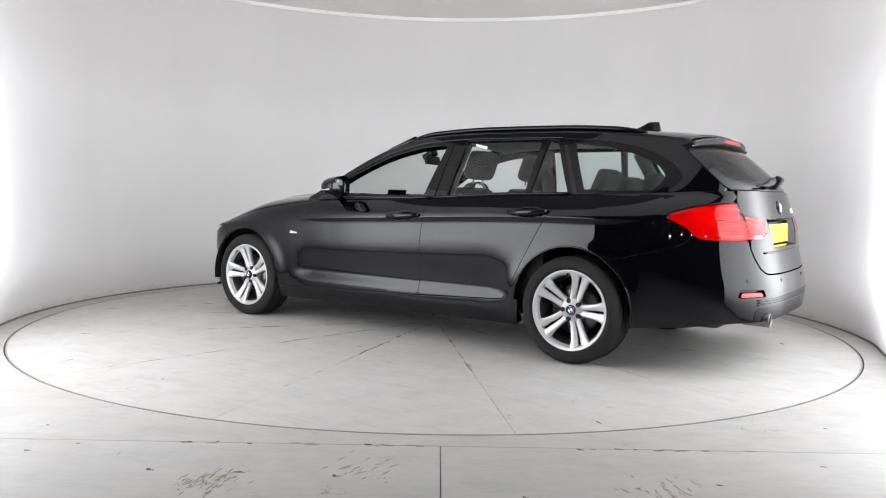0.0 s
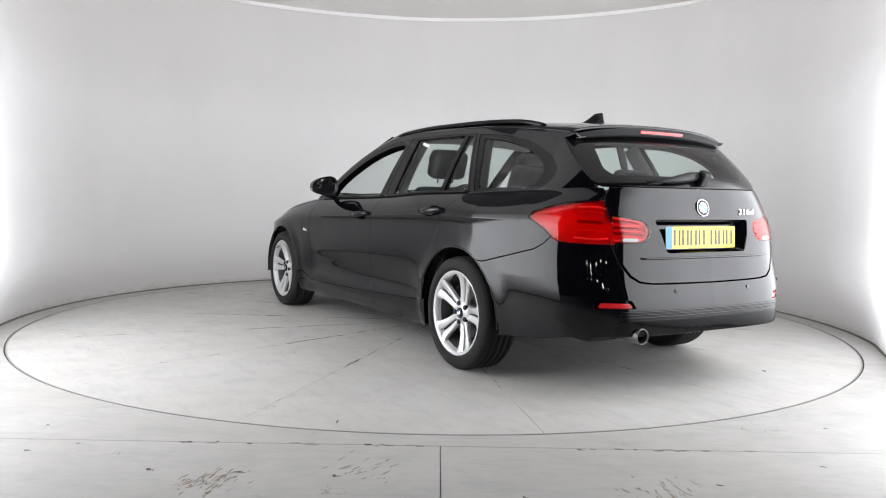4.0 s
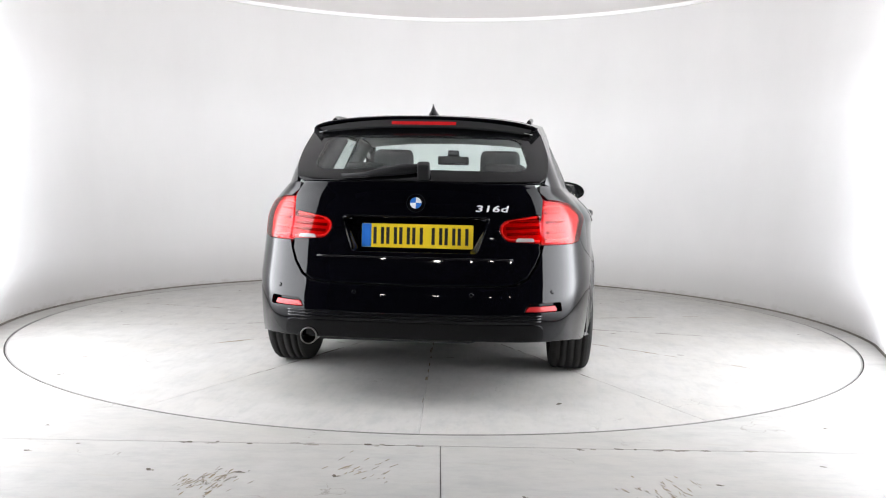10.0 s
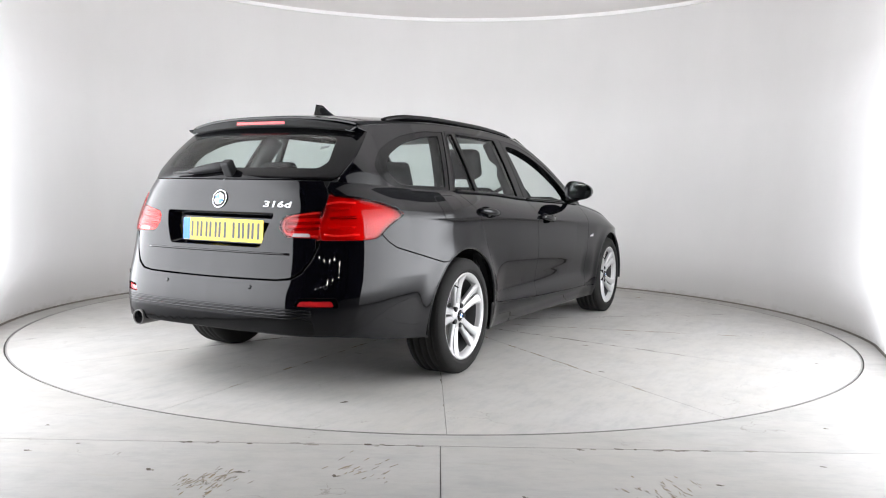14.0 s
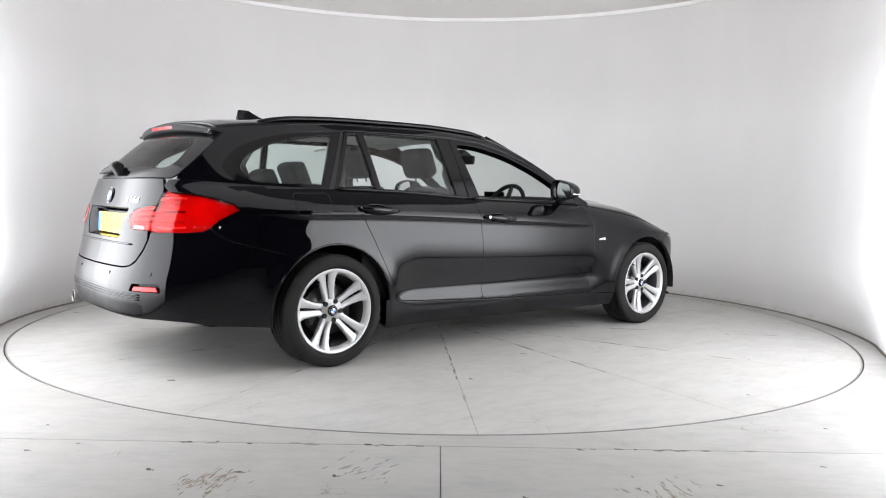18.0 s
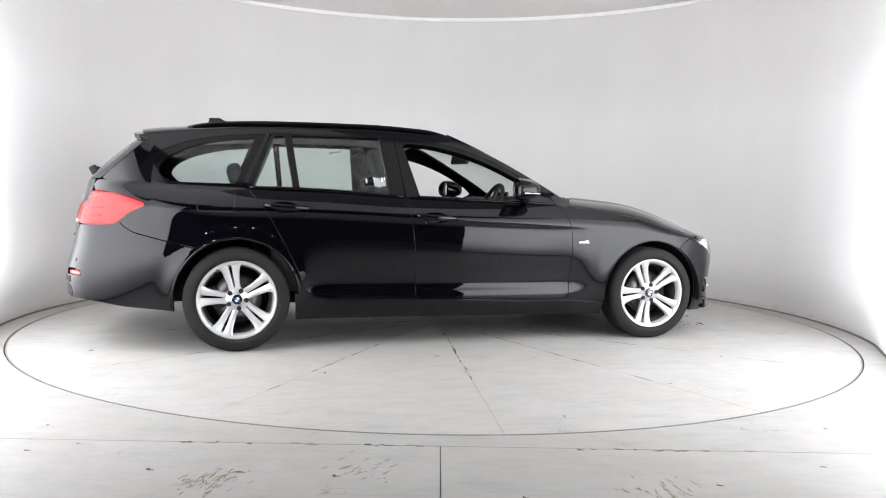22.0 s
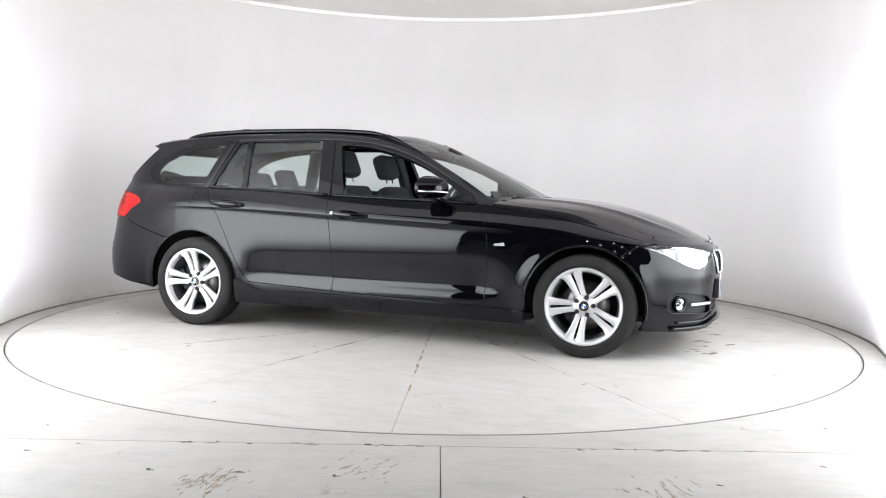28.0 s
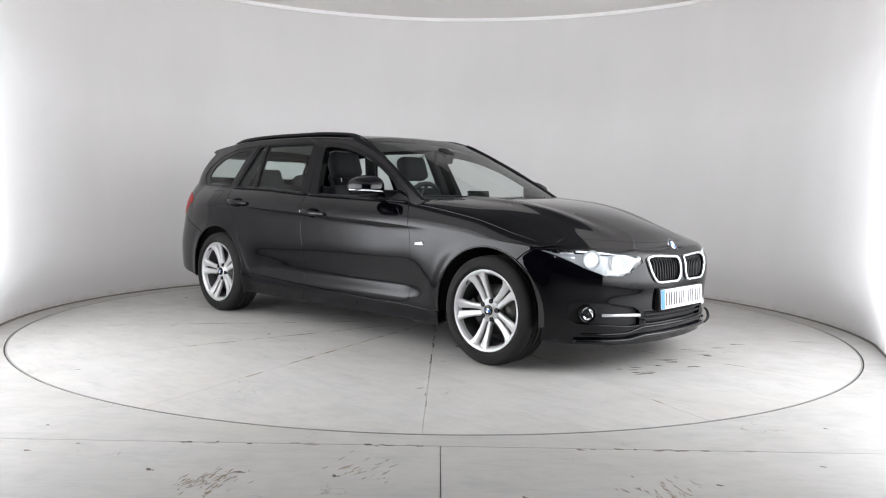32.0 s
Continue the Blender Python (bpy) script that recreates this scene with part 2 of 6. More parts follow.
def pchip(xs, ys):
    """A monotone smooth curve through (xs, ys)."""
    xs, ys = np.array(xs, float), np.array(ys, float)
    if xs[0] > xs[-1]:
        xs, ys = xs[::-1], ys[::-1]
    h, d = np.diff(xs), np.diff(ys) / np.diff(xs)
    m = np.zeros(len(xs))
    for i in range(1, len(xs) - 1):
        if d[i - 1] * d[i] > 0:
            w1, w2 = 2 * h[i] + h[i - 1], h[i] + 2 * h[i - 1]
            m[i] = (w1 + w2) / (w1 / d[i - 1] + w2 / d[i])
    m[0], m[-1] = d[0], d[-1]

    def f(x):
        x = np.asarray(x, float)
        i = np.clip(np.searchsorted(xs, x) - 1, 0, len(xs) - 2)
        t = (np.clip(x, xs[0], xs[-1]) - xs[i]) / h[i]
        return ((2 * t**3 - 3 * t**2 + 1) * ys[i] + (t**3 - 2 * t**2 + t) * h[i] * m[i] + (3 * t**2 - 2 * t**3) * ys[i + 1] + (t**3 - t**2) * h[i] * m[i + 1])

    return f


def spline(pts, n=24, closed=False):
    """A Catmull-Rom line through 2D or 3D points."""
    p = np.array(pts, float)
    if closed:
        p = np.vstack([p[-1], p, p[0], p[1]])
    else:
        p = np.vstack([2 * p[0] - p[1], p, 2 * p[-1] - p[-2]])
    out = []
    for i in range(1, len(p) - 2):
        t = np.linspace(0, 1, n, endpoint=False)[:, None]
        a, b, c, d = p[i - 1], p[i], p[i + 1], p[i + 2]
        out.append(0.5 * (2 * b + (c - a) * t + (2 * a - 5 * b + 4 * c - d) * t**2 + (3 * b - a - 3 * c + d) * t**3))
    if not closed:
        out.append(p[-2][None])
    return np.vstack(out)


def resample(pts, step, closed=True):
    p = np.array(pts, float)
    if closed:
        p = np.vstack([p, p[:1]])
    seg = np.hypot(*np.diff(p, axis=0).T)
    keep = np.concatenate([[True], seg > 1e-6])
    p = p[keep]
    out = []
    for a, b in zip(p[:-1], p[1:]):
        k = max(1, int(math.ceil(np.hypot(*(b - a)) / step)))
        out += [a + (b - a) * i / k for i in range(k)]
    if not closed:
        out.append(p[-1])
    return np.array(out)


def rounded(poly, r, n=5):
    """A polygon with its corners rounded; r: one radius or one for each corner."""
    p = [np.array(q, float) for q in poly]
    rs = r if isinstance(r, (list, tuple)) else [r] * len(p)
    out = []
    for i, c in enumerate(p):
        a, b = p[i - 1], p[(i + 1) % len(p)]
        da, db = a - c, b - c
        la, lb = np.hypot(*da), np.hypot(*db)
        k = min(rs[i], 0.45 * la, 0.45 * lb)
        if k < 1e-4:
            out.append(c)
            continue
        s, e = c + da / la * k, c + db / lb * k
        for t in np.linspace(0, 1, n + 1):
            out.append((1 - t) ** 2 * s + 2 * t * (1 - t) * c + t * t * e)
    return np.array(out)


def area(p):
    x, y = p[:, 0], p[:, 1]
    return 0.5 * np.sum(x * np.roll(y, -1) - np.roll(x, -1) * y)


def shrink(p, d):
    """A closed line moved inwards by d."""
    if abs(d) < 1e-9:
        return p
    p = p if area(p) > 0 else p[::-1]
    e1, e2 = p - np.roll(p, 1, 0), np.roll(p, -1, 0) - p
    e1, e2 = e1 / (np.linalg.norm(e1, axis=1)[:, None] + 1e-12), e2 / (np.linalg.norm(e2, axis=1)[:, None] + 1e-12)
    n = np.stack([-e1[:, 1] - e2[:, 1], e1[:, 0] + e2[:, 0]], 1)
    n /= np.maximum(np.linalg.norm(n, axis=1)[:, None], 0.6)
    c = np.clip(1 / np.maximum(0.5, np.sqrt((1 + np.sum(e1 * e2, 1)) / 2)), 1, 2)[:, None]
    n = n / (np.linalg.norm(n, axis=1)[:, None] + 1e-12)
    return p + n * d * c


def inside(q, p):
    x, y = q[:, 0][:, None], q[:, 1][:, None]
    x0, y0 = p[:, 0][None], p[:, 1][None]
    x1, y1 = np.roll(p[:, 0], -1)[None], np.roll(p[:, 1], -1)[None]
    with np.errstate(divide="ignore", invalid="ignore"):
        c = ((y0 > y) != (y1 > y)) & (x < (x1 - x0) * (y - y0) / (y1 - y0) + x0)
    return np.sum(c, 1) % 2 == 1


def sheet(name, poly, func, material, parent, holes=(), step=0.03, gap=0.0, depth=0.018, lip=0.0035, label="", centre=None, flip=False, lines=()):
    """A curved panel: the polygon is filled, laid on the surface func(p, q) and given turned-in edges."""
    outer = shrink(resample(poly, step), gap)
    loops = [outer] + [shrink(resample(h, step), -0.0) for h in holes]
    lo, hi = outer.min(0), outer.max(0)
    gx, gy = np.meshgrid(np.arange(lo[0] + step / 2, hi[0], step), np.arange(lo[1] + step / 2, hi[1], step))
    g = np.stack([gx.ravel(), gy.ravel()], 1)
    rows = []
    if len(g):
        keep = inside(g, outer)
        for h in loops[1:]:
            keep &= ~inside(g, h)
        g = g[keep]
    if len(g):
        edge = np.vstack(loops)
        d = np.min(np.hypot(g[:, None, 0] - edge[None, :, 0], g[:, None, 1] - edge[None, :, 1]), 1)
        g = g[d > 0.55 * step]
    for ln in lines:
        ln = np.array(ln)
        keep = inside(ln, shrink(outer, 0.004))
        for h in loops[1:]:
            keep &= ~inside(ln, h)
        ln = ln[keep]
        if len(ln):
            if len(g):
                d = np.min(np.hypot(g[:, None, 0] - ln[None, :, 0], g[:, None, 1] - ln[None, :, 1]), 1)
                g = g[d > 0.4 * step]
            rows.append(ln)
    g = np.vstack([g] + rows) if rows else g
    pts, edges = [], []
    for lp in loops:
        k = len(pts)
        pts += [Vector(q) for q in lp]
        edges += [(k + i, k + (i + 1) % len(lp)) for i in range(len(lp))]
    pts += [Vector(q) for q in g]
    v2, _, f2, *_ = delaunay_2d_cdt(pts, edges, [], 0, 1e-7)
    v2 = np.array([tuple(v) for v in v2])
    f2 = np.array([f for f in f2 if len(f) == 3])
    c = v2[f2].mean(1)
    ok = inside(c, outer)
    for h in loops[1:]:
        ok &= ~inside(c, h)
    f2 = f2[ok]
    P = func(v2[:, 0], v2[:, 1])
    e = 2e-3
    du, dv = func(v2[:, 0] + e, v2[:, 1]) - func(v2[:, 0] - e, v2[:, 1]), func(v2[:, 0], v2[:, 1] + e) - func(v2[:, 0], v2[:, 1] - e)
    N = np.cross(du, dv)
    N /= np.linalg.norm(N, axis=1)[:, None] + 1e-12
    mid = np.array(centre if centre is not None else (0, 0, 0.6))
    C = np.stack([np.clip(P[:, 0], -1.3, 1.3), np.zeros(len(P)), np.full(len(P), 0.6)], 1) if centre is None else mid[None]
    if (np.sum(N * (P - C)) < 0) != flip:
        N = -N
    a, b, d3 = P[f2[:, 0]], P[f2[:, 1]], P[f2[:, 2]]
    wrong = np.sum(np.cross(b - a, d3 - a) * N[f2].mean(1), 1) < 0
    f2[wrong] = f2[wrong][:, ::-1]
    count = {}
    for tri in f2:
        for i in range(3):
            k = (int(tri[i]), int(tri[(i + 1) % 3]))
            count[k] = count.get(k, 0) + 1
    border = [k for k in count if (k[1], k[0]) not in count]
    used = sorted({i for k in border for i in k})
    side = {i: np.zeros(3) for i in used}
    for i, j in border:
        t = P[j] - P[i]
        s = np.cross(t, N[i] + N[j])
        s /= np.linalg.norm(s) + 1e-12
        side[i] = side[i] + s
        side[j] = side[j] + s
    V, NN, F = list(P), list(N), [tuple(map(int, t)) for t in f2]
    rings = []
    for off, dn, tilt in ((0, 0, 0.0), (lip, -lip, 0.7), (lip, -lip, 1.0), (lip, -depth, 1.0)):
        base = len(V)
        idx = {}
        for k, i in enumerate(used):
            s = side[i] / (np.linalg.norm(side[i]) + 1e-12)
            V.append(P[i] + s * off + N[i] * dn)
            w = N[i] * (1 - tilt) + s * tilt
            NN.append(w / (np.linalg.norm(w) + 1e-12))
            idx[i] = base + k
        rings.append(idx)
    for r0, r1 in ((rings[0], rings[1]), (rings[2], rings[3])):
        for i, j in border:
            F.append((r0[j], r0[i], r1[i], r1[j]))
    mesh = bpy.data.meshes.new(name)
    mesh.from_pydata([tuple(map(float, q)) for q in V], [], F)
    mesh.polygons.foreach_set("use_smooth", [True] * len(mesh.polygons))
    mesh.normals_split_custom_set_from_vertices([tuple(map(float, q)) for q in NN])
    return link_mesh(name, mesh, material, parent, label)


def tube(name, line, radius, material, parent, label="", seg=10, scale_y=1.0, closed=False):
    """A round or oval bar along a 3D line; radius: a number or one for each point."""
    p = np.array(line, float)
    n = len(p)
    rr = radius if isinstance(radius, (list, tuple, np.ndarray)) else [radius] * n
    v, f = [], []
    for i in range(n):
        t = (p[(i + 1) % n] - p[i - 1]) if closed else (p[min(i + 1, n - 1)] - p[max(i - 1, 0)])
        t = t / (np.linalg.norm(t) + 1e-12)
        up = np.array((0, 0, 1.0)) if abs(t[2]) < 0.9 else np.array((0, 1.0, 0))
        s = np.cross(t, up)
        s /= np.linalg.norm(s)
        u = np.cross(s, t)
        for k in range(seg):
            a = 2 * math.pi * k / seg
            v.append(p[i] + rr[i] * (math.cos(a) * s + scale_y * math.sin(a) * u))
    for i in range(n if closed else n - 1):
        j = (i + 1) % n
        f += [(i * seg + k, i * seg + (k + 1) % seg, j * seg + (k + 1) % seg, j * seg + k) for k in range(seg)]
    if not closed:
        f += [tuple(range(seg - 1, -1, -1)), tuple((n - 1) * seg + k for k in range(seg))]
    bmx = bmesh.new()
    vs = [bmx.verts.new(tuple(map(float, q))) for q in v]
    for q in f:
        bmx.faces.new([vs[k] for k in q])
    return part(name, bmx, material, parent, label, True)


def slab(name, poly, thick, material, parent, m=None, bevel=0.0, label="", smooth=False):
    """A flat plate: a 2D outline in x, y, pulled up by thick."""
    bmx = bmesh.new()
    lo = [bmx.verts.new((float(x), float(y), 0)) for x, y in poly]
    hi = [bmx.verts.new((float(x), float(y), thick)) for x, y in poly]
    n = len(lo)
    bmx.faces.new(lo[::-1])
    top = bmx.faces.new(hi)
    for i in range(n):
        bmx.faces.new((lo[i], lo[(i + 1) % n], hi[(i + 1) % n], hi[i]))
    if bevel:
        bmesh.ops.bevel(bmx, geom=list(top.edges), offset=bevel, segments=2, profile=0.6, affect="EDGES")
    ob = part(name, bmx, material, parent, label, smooth)
    if m:
        ob.matrix_basis = m
    return ob


# ---------------------------------------------------------------- room
R_DISC, R_WALL, H_WALL = 2.943, 3.112, 2.945


def wall_path():
    """Plan of the wall: the curve round the turntable and two added, unseen straight wings."""
    a0 = math.radians(-14)
    x0, y0 = R_WALL * math.cos(a0), R_WALL * math.sin(a0)
    right = [(x0 + (1.80 - x0) * t, y0 + (-4.05 - y0) * t) for t in np.linspace(0.90, 0.03, 28)]
    curve = [(R_WALL * math.cos(a), R_WALL * math.sin(a)) for a in np.linspace(a0, math.pi - a0, 121)]
    left = [(-x, y) for x, y in right[::-1]]
    return right + curve + left


def lean_out(x, y):
    """How far the head of the wall stands outside its foot."""
    s = y / math.hypot(x, y)
    return min(0.16, max(0.0, (-s + math.sqrt(s * s + 50.84)) / 2 - R_WALL))


def swept(name, path, prof, material, smooth=True):
    """A profile of (inward offset, height) pairs swept along the plan of the wall."""
    q = np.array(path)
    t = np.gradient(q, axis=0)
    t /= np.linalg.norm(t, axis=1)[:, None]
    nrm = np.stack([-t[:, 1], t[:, 0]], 1)
    nrm *= np.sign(np.sum(nrm * (np.array([[0, -1.0]]) - q), 1))[:, None]
    m = len(prof)
    bm = bmesh.new()
    lean = [lean_out(*p) for p in q]
    vs = [[bm.verts.new((float(q[i, 0] + nrm[i, 0] * (o - lean[i] * z / H_WALL)), float(q[i, 1] + nrm[i, 1] * (o - lean[i] * z / H_WALL)), z)) for o, z in prof] for i in range(len(q))]
    for i in range(len(q) - 1):
        for k in range(m):
            bm.faces.new((vs[i][k], vs[i][(k + 1) % m], vs[i + 1][(k + 1) % m], vs[i + 1][k]))
    bm.faces.new(vs[0])
    bm.faces.new(vs[-1])
    bmesh.ops.recalc_face_normals(bm, faces=bm.faces)
    for f in bm.faces:
        f.smooth = True
    for e in bm.edges:
        if len(e.link_faces) == 2 and e.calc_face_angle() > 0.5:
            e.smooth = False
    return part(name, bm, material)


def room(disc):
    path = wall_path()
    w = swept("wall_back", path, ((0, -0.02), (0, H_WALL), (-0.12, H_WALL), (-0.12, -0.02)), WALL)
    tagged(w, "curved white wall with scuffed foot and an added glow, strongest at its unseen ends", "wall", kind="structure")
    t = swept("trim", path[24:-24], ((0.004, H_WALL - 0.004), (0.030, H_WALL - 0.004), (0.030, H_WALL + 0.030), (0.004, H_WALL + 0.030)), TRIM_GLOW)
    tagged(t, "white trim with a slight added glow along the top of the wall", "trim", kind="structure")
    j = swept("wall_joint", path, ((0.0, 0.0), (0.010, 0.0), (0.004, 0.010), (0.0, 0.012)), FOOT)
    tagged(j, "dusty grey sealant joint along the foot of the wall", "joint", kind="structure")
    # unseen near-black wall behind the camera, added for dark reflections
    bm = bmesh.new()
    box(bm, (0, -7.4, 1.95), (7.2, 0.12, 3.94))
    tagged(part("wall_front", bm, DARK_WALL), "unseen near-black hall wall behind the camera", "wall", kind="structure")
    # ceiling: a pale ring round an unseen middle, darkened for the bonnet's reflections
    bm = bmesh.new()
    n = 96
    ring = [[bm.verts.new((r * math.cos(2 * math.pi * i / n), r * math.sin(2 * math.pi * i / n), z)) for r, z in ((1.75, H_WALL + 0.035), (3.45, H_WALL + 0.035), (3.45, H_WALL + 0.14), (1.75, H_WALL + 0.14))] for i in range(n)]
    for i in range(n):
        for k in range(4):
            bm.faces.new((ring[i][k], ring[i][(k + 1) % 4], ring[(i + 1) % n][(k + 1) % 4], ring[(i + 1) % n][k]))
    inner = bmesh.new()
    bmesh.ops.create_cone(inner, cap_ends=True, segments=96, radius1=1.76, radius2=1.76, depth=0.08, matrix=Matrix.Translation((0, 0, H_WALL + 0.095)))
    tagged(part("ceiling_middle", inner, CEIL_MID), "unseen middle of the ceiling, darkened to keep the car's reflections dark", "ceiling", kind="structure")
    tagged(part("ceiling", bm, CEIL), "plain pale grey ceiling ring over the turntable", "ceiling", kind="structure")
    bm = bmesh.new()
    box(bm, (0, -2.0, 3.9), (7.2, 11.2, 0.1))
    tagged(part("ceiling_dark", bm, DARK_WALL), "unseen near-black cover above the ceiling ring", "ceiling", kind="structure")
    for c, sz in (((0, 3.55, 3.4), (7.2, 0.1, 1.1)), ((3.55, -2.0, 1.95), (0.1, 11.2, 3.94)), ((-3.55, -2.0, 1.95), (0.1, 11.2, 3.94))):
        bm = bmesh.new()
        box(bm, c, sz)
        tagged(part("wall_outer", bm, DARK_WALL), "unseen near-black outer wall", "wall", kind="structure")
    # ground: one sheet round the turntable, with its saw-cut joints left open
    g = thing("floor", "pale grey painted concrete floor with stains and cut joints", "floor", kind="structure")
    ring = [(math.cos(t) * (R_DISC + 0.006), math.sin(t) * (R_DISC + 0.0015)) for t in np.linspace(0, 2 * math.pi, 200, endpoint=False)]
    yj, xj = -3.085, 0.026

    def flat(poly, holes=()):
        pts, edges = [], []
        for lp in (poly, *holes):
            k = len(pts)
            pts += [Vector(q) for q in lp]
            edges += [(k + i, k + (i + 1) % len(lp)) for i in range(len(lp))]
        v2, _, f2, *_ = delaunay_2d_cdt(pts, edges, [], 0, 1e-7)
        v2 = np.array([tuple(v) for v in v2])
        f2 = [f for f in f2 if inside(np.array([v2[list(f)].mean(0)]), np.array(poly))[0] and not any(inside(np.array([v2[list(f)].mean(0)]), np.array(h))[0] for h in holes)]
        return v2, f2

    for poly, holes in (([(-9, yj + 0.002), (9, yj + 0.002), (9, 9), (-9, 9)], [ring]),
                        ([(-9, -12), (xj - 0.0017, -12), (xj - 0.0017, yj - 0.0014), (-9, yj - 0.0014)], []),
                        ([(xj + 0.0017, -12), (9, -12), (9, yj - 0.0014), (xj + 0.0017, yj - 0.0014)], [])):
        v2, f2 = flat(poly, holes)
        n = len(v2)
        v = [(x, y, 0) for x, y in v2] + [(x, y, -0.08) for x, y in v2]
        cnt = {}
        f = []
        for t in f2:
            a, b, c = (v2[i] for i in t)
            t = tuple(t) if (b[0] - a[0]) * (c[1] - a[1]) - (b[1] - a[1]) * (c[0] - a[0]) > 0 else tuple(t)[::-1]
            f.append(t)
            for i in range(3):
                cnt[(t[i], t[(i + 1) % 3])] = 1
        f += [(i + 0, i + n, j + n, j) for i, j in cnt if (j, i) not in cnt]
        py_part("slab", v, f, FLOOR, g)
    bm = bmesh.new()
    box(bm, (0, -1.5, -0.14), (18, 21, 0.08))
    part("subfloor", bm, GAP, g, "dark bed under the slabs")
    # grime: crumbled joint edges, smears and spots
    rnd = random.Random(4)

    def blot(nm, cx, cy, rx, ry, turn, mat_, parent, n=11):
        pts = []
        for k in range(n):
            a = 2 * math.pi * k / n
            r = rnd.uniform(0.55, 1.15)
            x, y = rx * r * math.cos(a), ry * r * math.sin(a)
            pts.append((cx + x * math.cos(turn) - y * math.sin(turn), cy + x * math.sin(turn) + y * math.cos(turn)))
        slab(nm, pts, 0.0006, mat_, parent, Matrix.Translation((0, 0, 0.0003)))

    for x0, x1, n in ((-0.98, -0.45, 12), (-0.36, -0.02, 9), (0.50, 1.25, 13)):
        for k in range(n):
            blot("joint_chip", rnd.uniform(x0, x1), -3.085 + rnd.uniform(-0.012, 0.010), rnd.uniform(0.006, 0.03), rnd.uniform(0.003, 0.008), rnd.uniform(-0.1, 0.1), STAIN if k % 2 else SMEAR, g)
    for cx, cy, n, sx, sy, turn in ((-0.76, -3.50, 85, 0.055, 0.055, 1.25), (-0.26, -3.36, 26, 0.07, 0.07, 0.95), (0.80, -3.50, 40, 0.08, 0.06, 1.9)):
        for k in range(n):
            mat_ = (YELLOWED, SMEAR, YELLOWED, STAIN)[k % 4] if cx < -0.5 else (YELLOWED, YELLOWED, YELLOWED, SMEAR)[k % 4]
            ln = rnd.uniform(0.006, 0.030) if mat_ is not STAIN else rnd.uniform(0.003, 0.010)
            blot("smear", cx + rnd.gauss(0, sx), cy + rnd.gauss(0, sy), ln, rnd.uniform(0.0012, 0.0032), rnd.gauss(turn, 0.15), mat_, g)
    for x, y, r in ((-1.52, -3.22, 0.016), (-1.0, -3.40, 0.017), (-0.68, -3.41, 0.016), (-0.345, -3.43, 0.015), (0.99, -3.46, 0.012), (-1.37, -3.13, 0.008), (0.57, -3.10, 0.014), (1.45, -3.25, 0.01), (0.3, -3.6, 0.01), (-1.6, -2.9, 0.009), (1.7, -2.75, 0.01)):
        blot("spot", x, y, r, r * 0.55, rnd.uniform(0, 3), STAIN, g)
        blot("spot", x + r * 0.9, y - r * 0.3, r * 0.6, r * 0.35, rnd.uniform(0, 3), SMEAR, g)
    for k in range(16):
        a, r = rnd.uniform(0, 6.28), 2.9 * math.sqrt(rnd.random())
        blot("spot", r * math.cos(a), r * math.sin(a), rnd.uniform(0.008, 0.03), rnd.uniform(0.004, 0.012), rnd.uniform(0, 3), SMEAR if k % 2 else STAIN, disc)
    for k in range(260):
        a = math.radians(80.7 + (k % 14) * 360 / 14)
        r = rnd.uniform(0.25, 2.7) * (0.75 if k % 3 else 1)
        blot("joint_dirt", r * math.cos(a) + rnd.gauss(0, 0.004), r * math.sin(a) + rnd.gauss(0, 0.004), rnd.uniform(0.02, 0.09), rnd.uniform(0.0018, 0.0065), a, (YELLOWED, SMEAR, YELLOWED, STAIN)[k % 4], disc)
    for k in range(12):
        a, r = rnd.uniform(0, 6.28), rnd.uniform(0.3, 1.6)
        blot("smear", r * math.cos(a), r * math.sin(a), rnd.uniform(0.02, 0.06), rnd.uniform(0.002, 0.005), rnd.uniform(0, 3), SMEAR, disc)
    for x, y in [(1.98, -0.23), (2.0, -0.04), (1.88, -0.33), (1.91, 0.38), (2.0, 0.31), (2.03, -0.44), (2.01, -0.52), (1.98, 0.61), (2.03, 0.83), (1.93, -0.0), (1.89, -0.44), (2.13, -0.1)]:
        for k in range(2):
            blot("smear", x + rnd.gauss(0, 0.03), y + rnd.gauss(0, 0.03), rnd.uniform(0.02, 0.06), rnd.uniform(0.006, 0.016), math.radians(38) + rnd.gauss(0, 0.2), SMEAR if k else STAIN, disc)
    # small lamps of the dark hall, seen in the paint
    for x, z in ((-1.5, 1.95), (-0.75, 2.0), (0.1, 1.98), (0.75, 1.93), (1.55, 2.0)):
        lamp = thing("wall_lamp", "small bright lamp on the dark hall wall", "lamp", pose(x, -7.34, z), group="hall lamps")
        bm = bmesh.new()
        bmesh.ops.create_cone(bm, cap_ends=True, segments=20, radius1=0.045, radius2=0.05, depth=0.05, matrix=pose(0, 0.025, 0, 90))
        part("housing", bm, BLACK, lamp)
        bm = bmesh.new()
        bmesh.ops.create_cone(bm, cap_ends=True, segments=20, radius1=0.036, radius2=0.036, depth=0.01, matrix=pose(0, 0.056, 0, 90))
        part("lens", bm, SPOT, lamp)


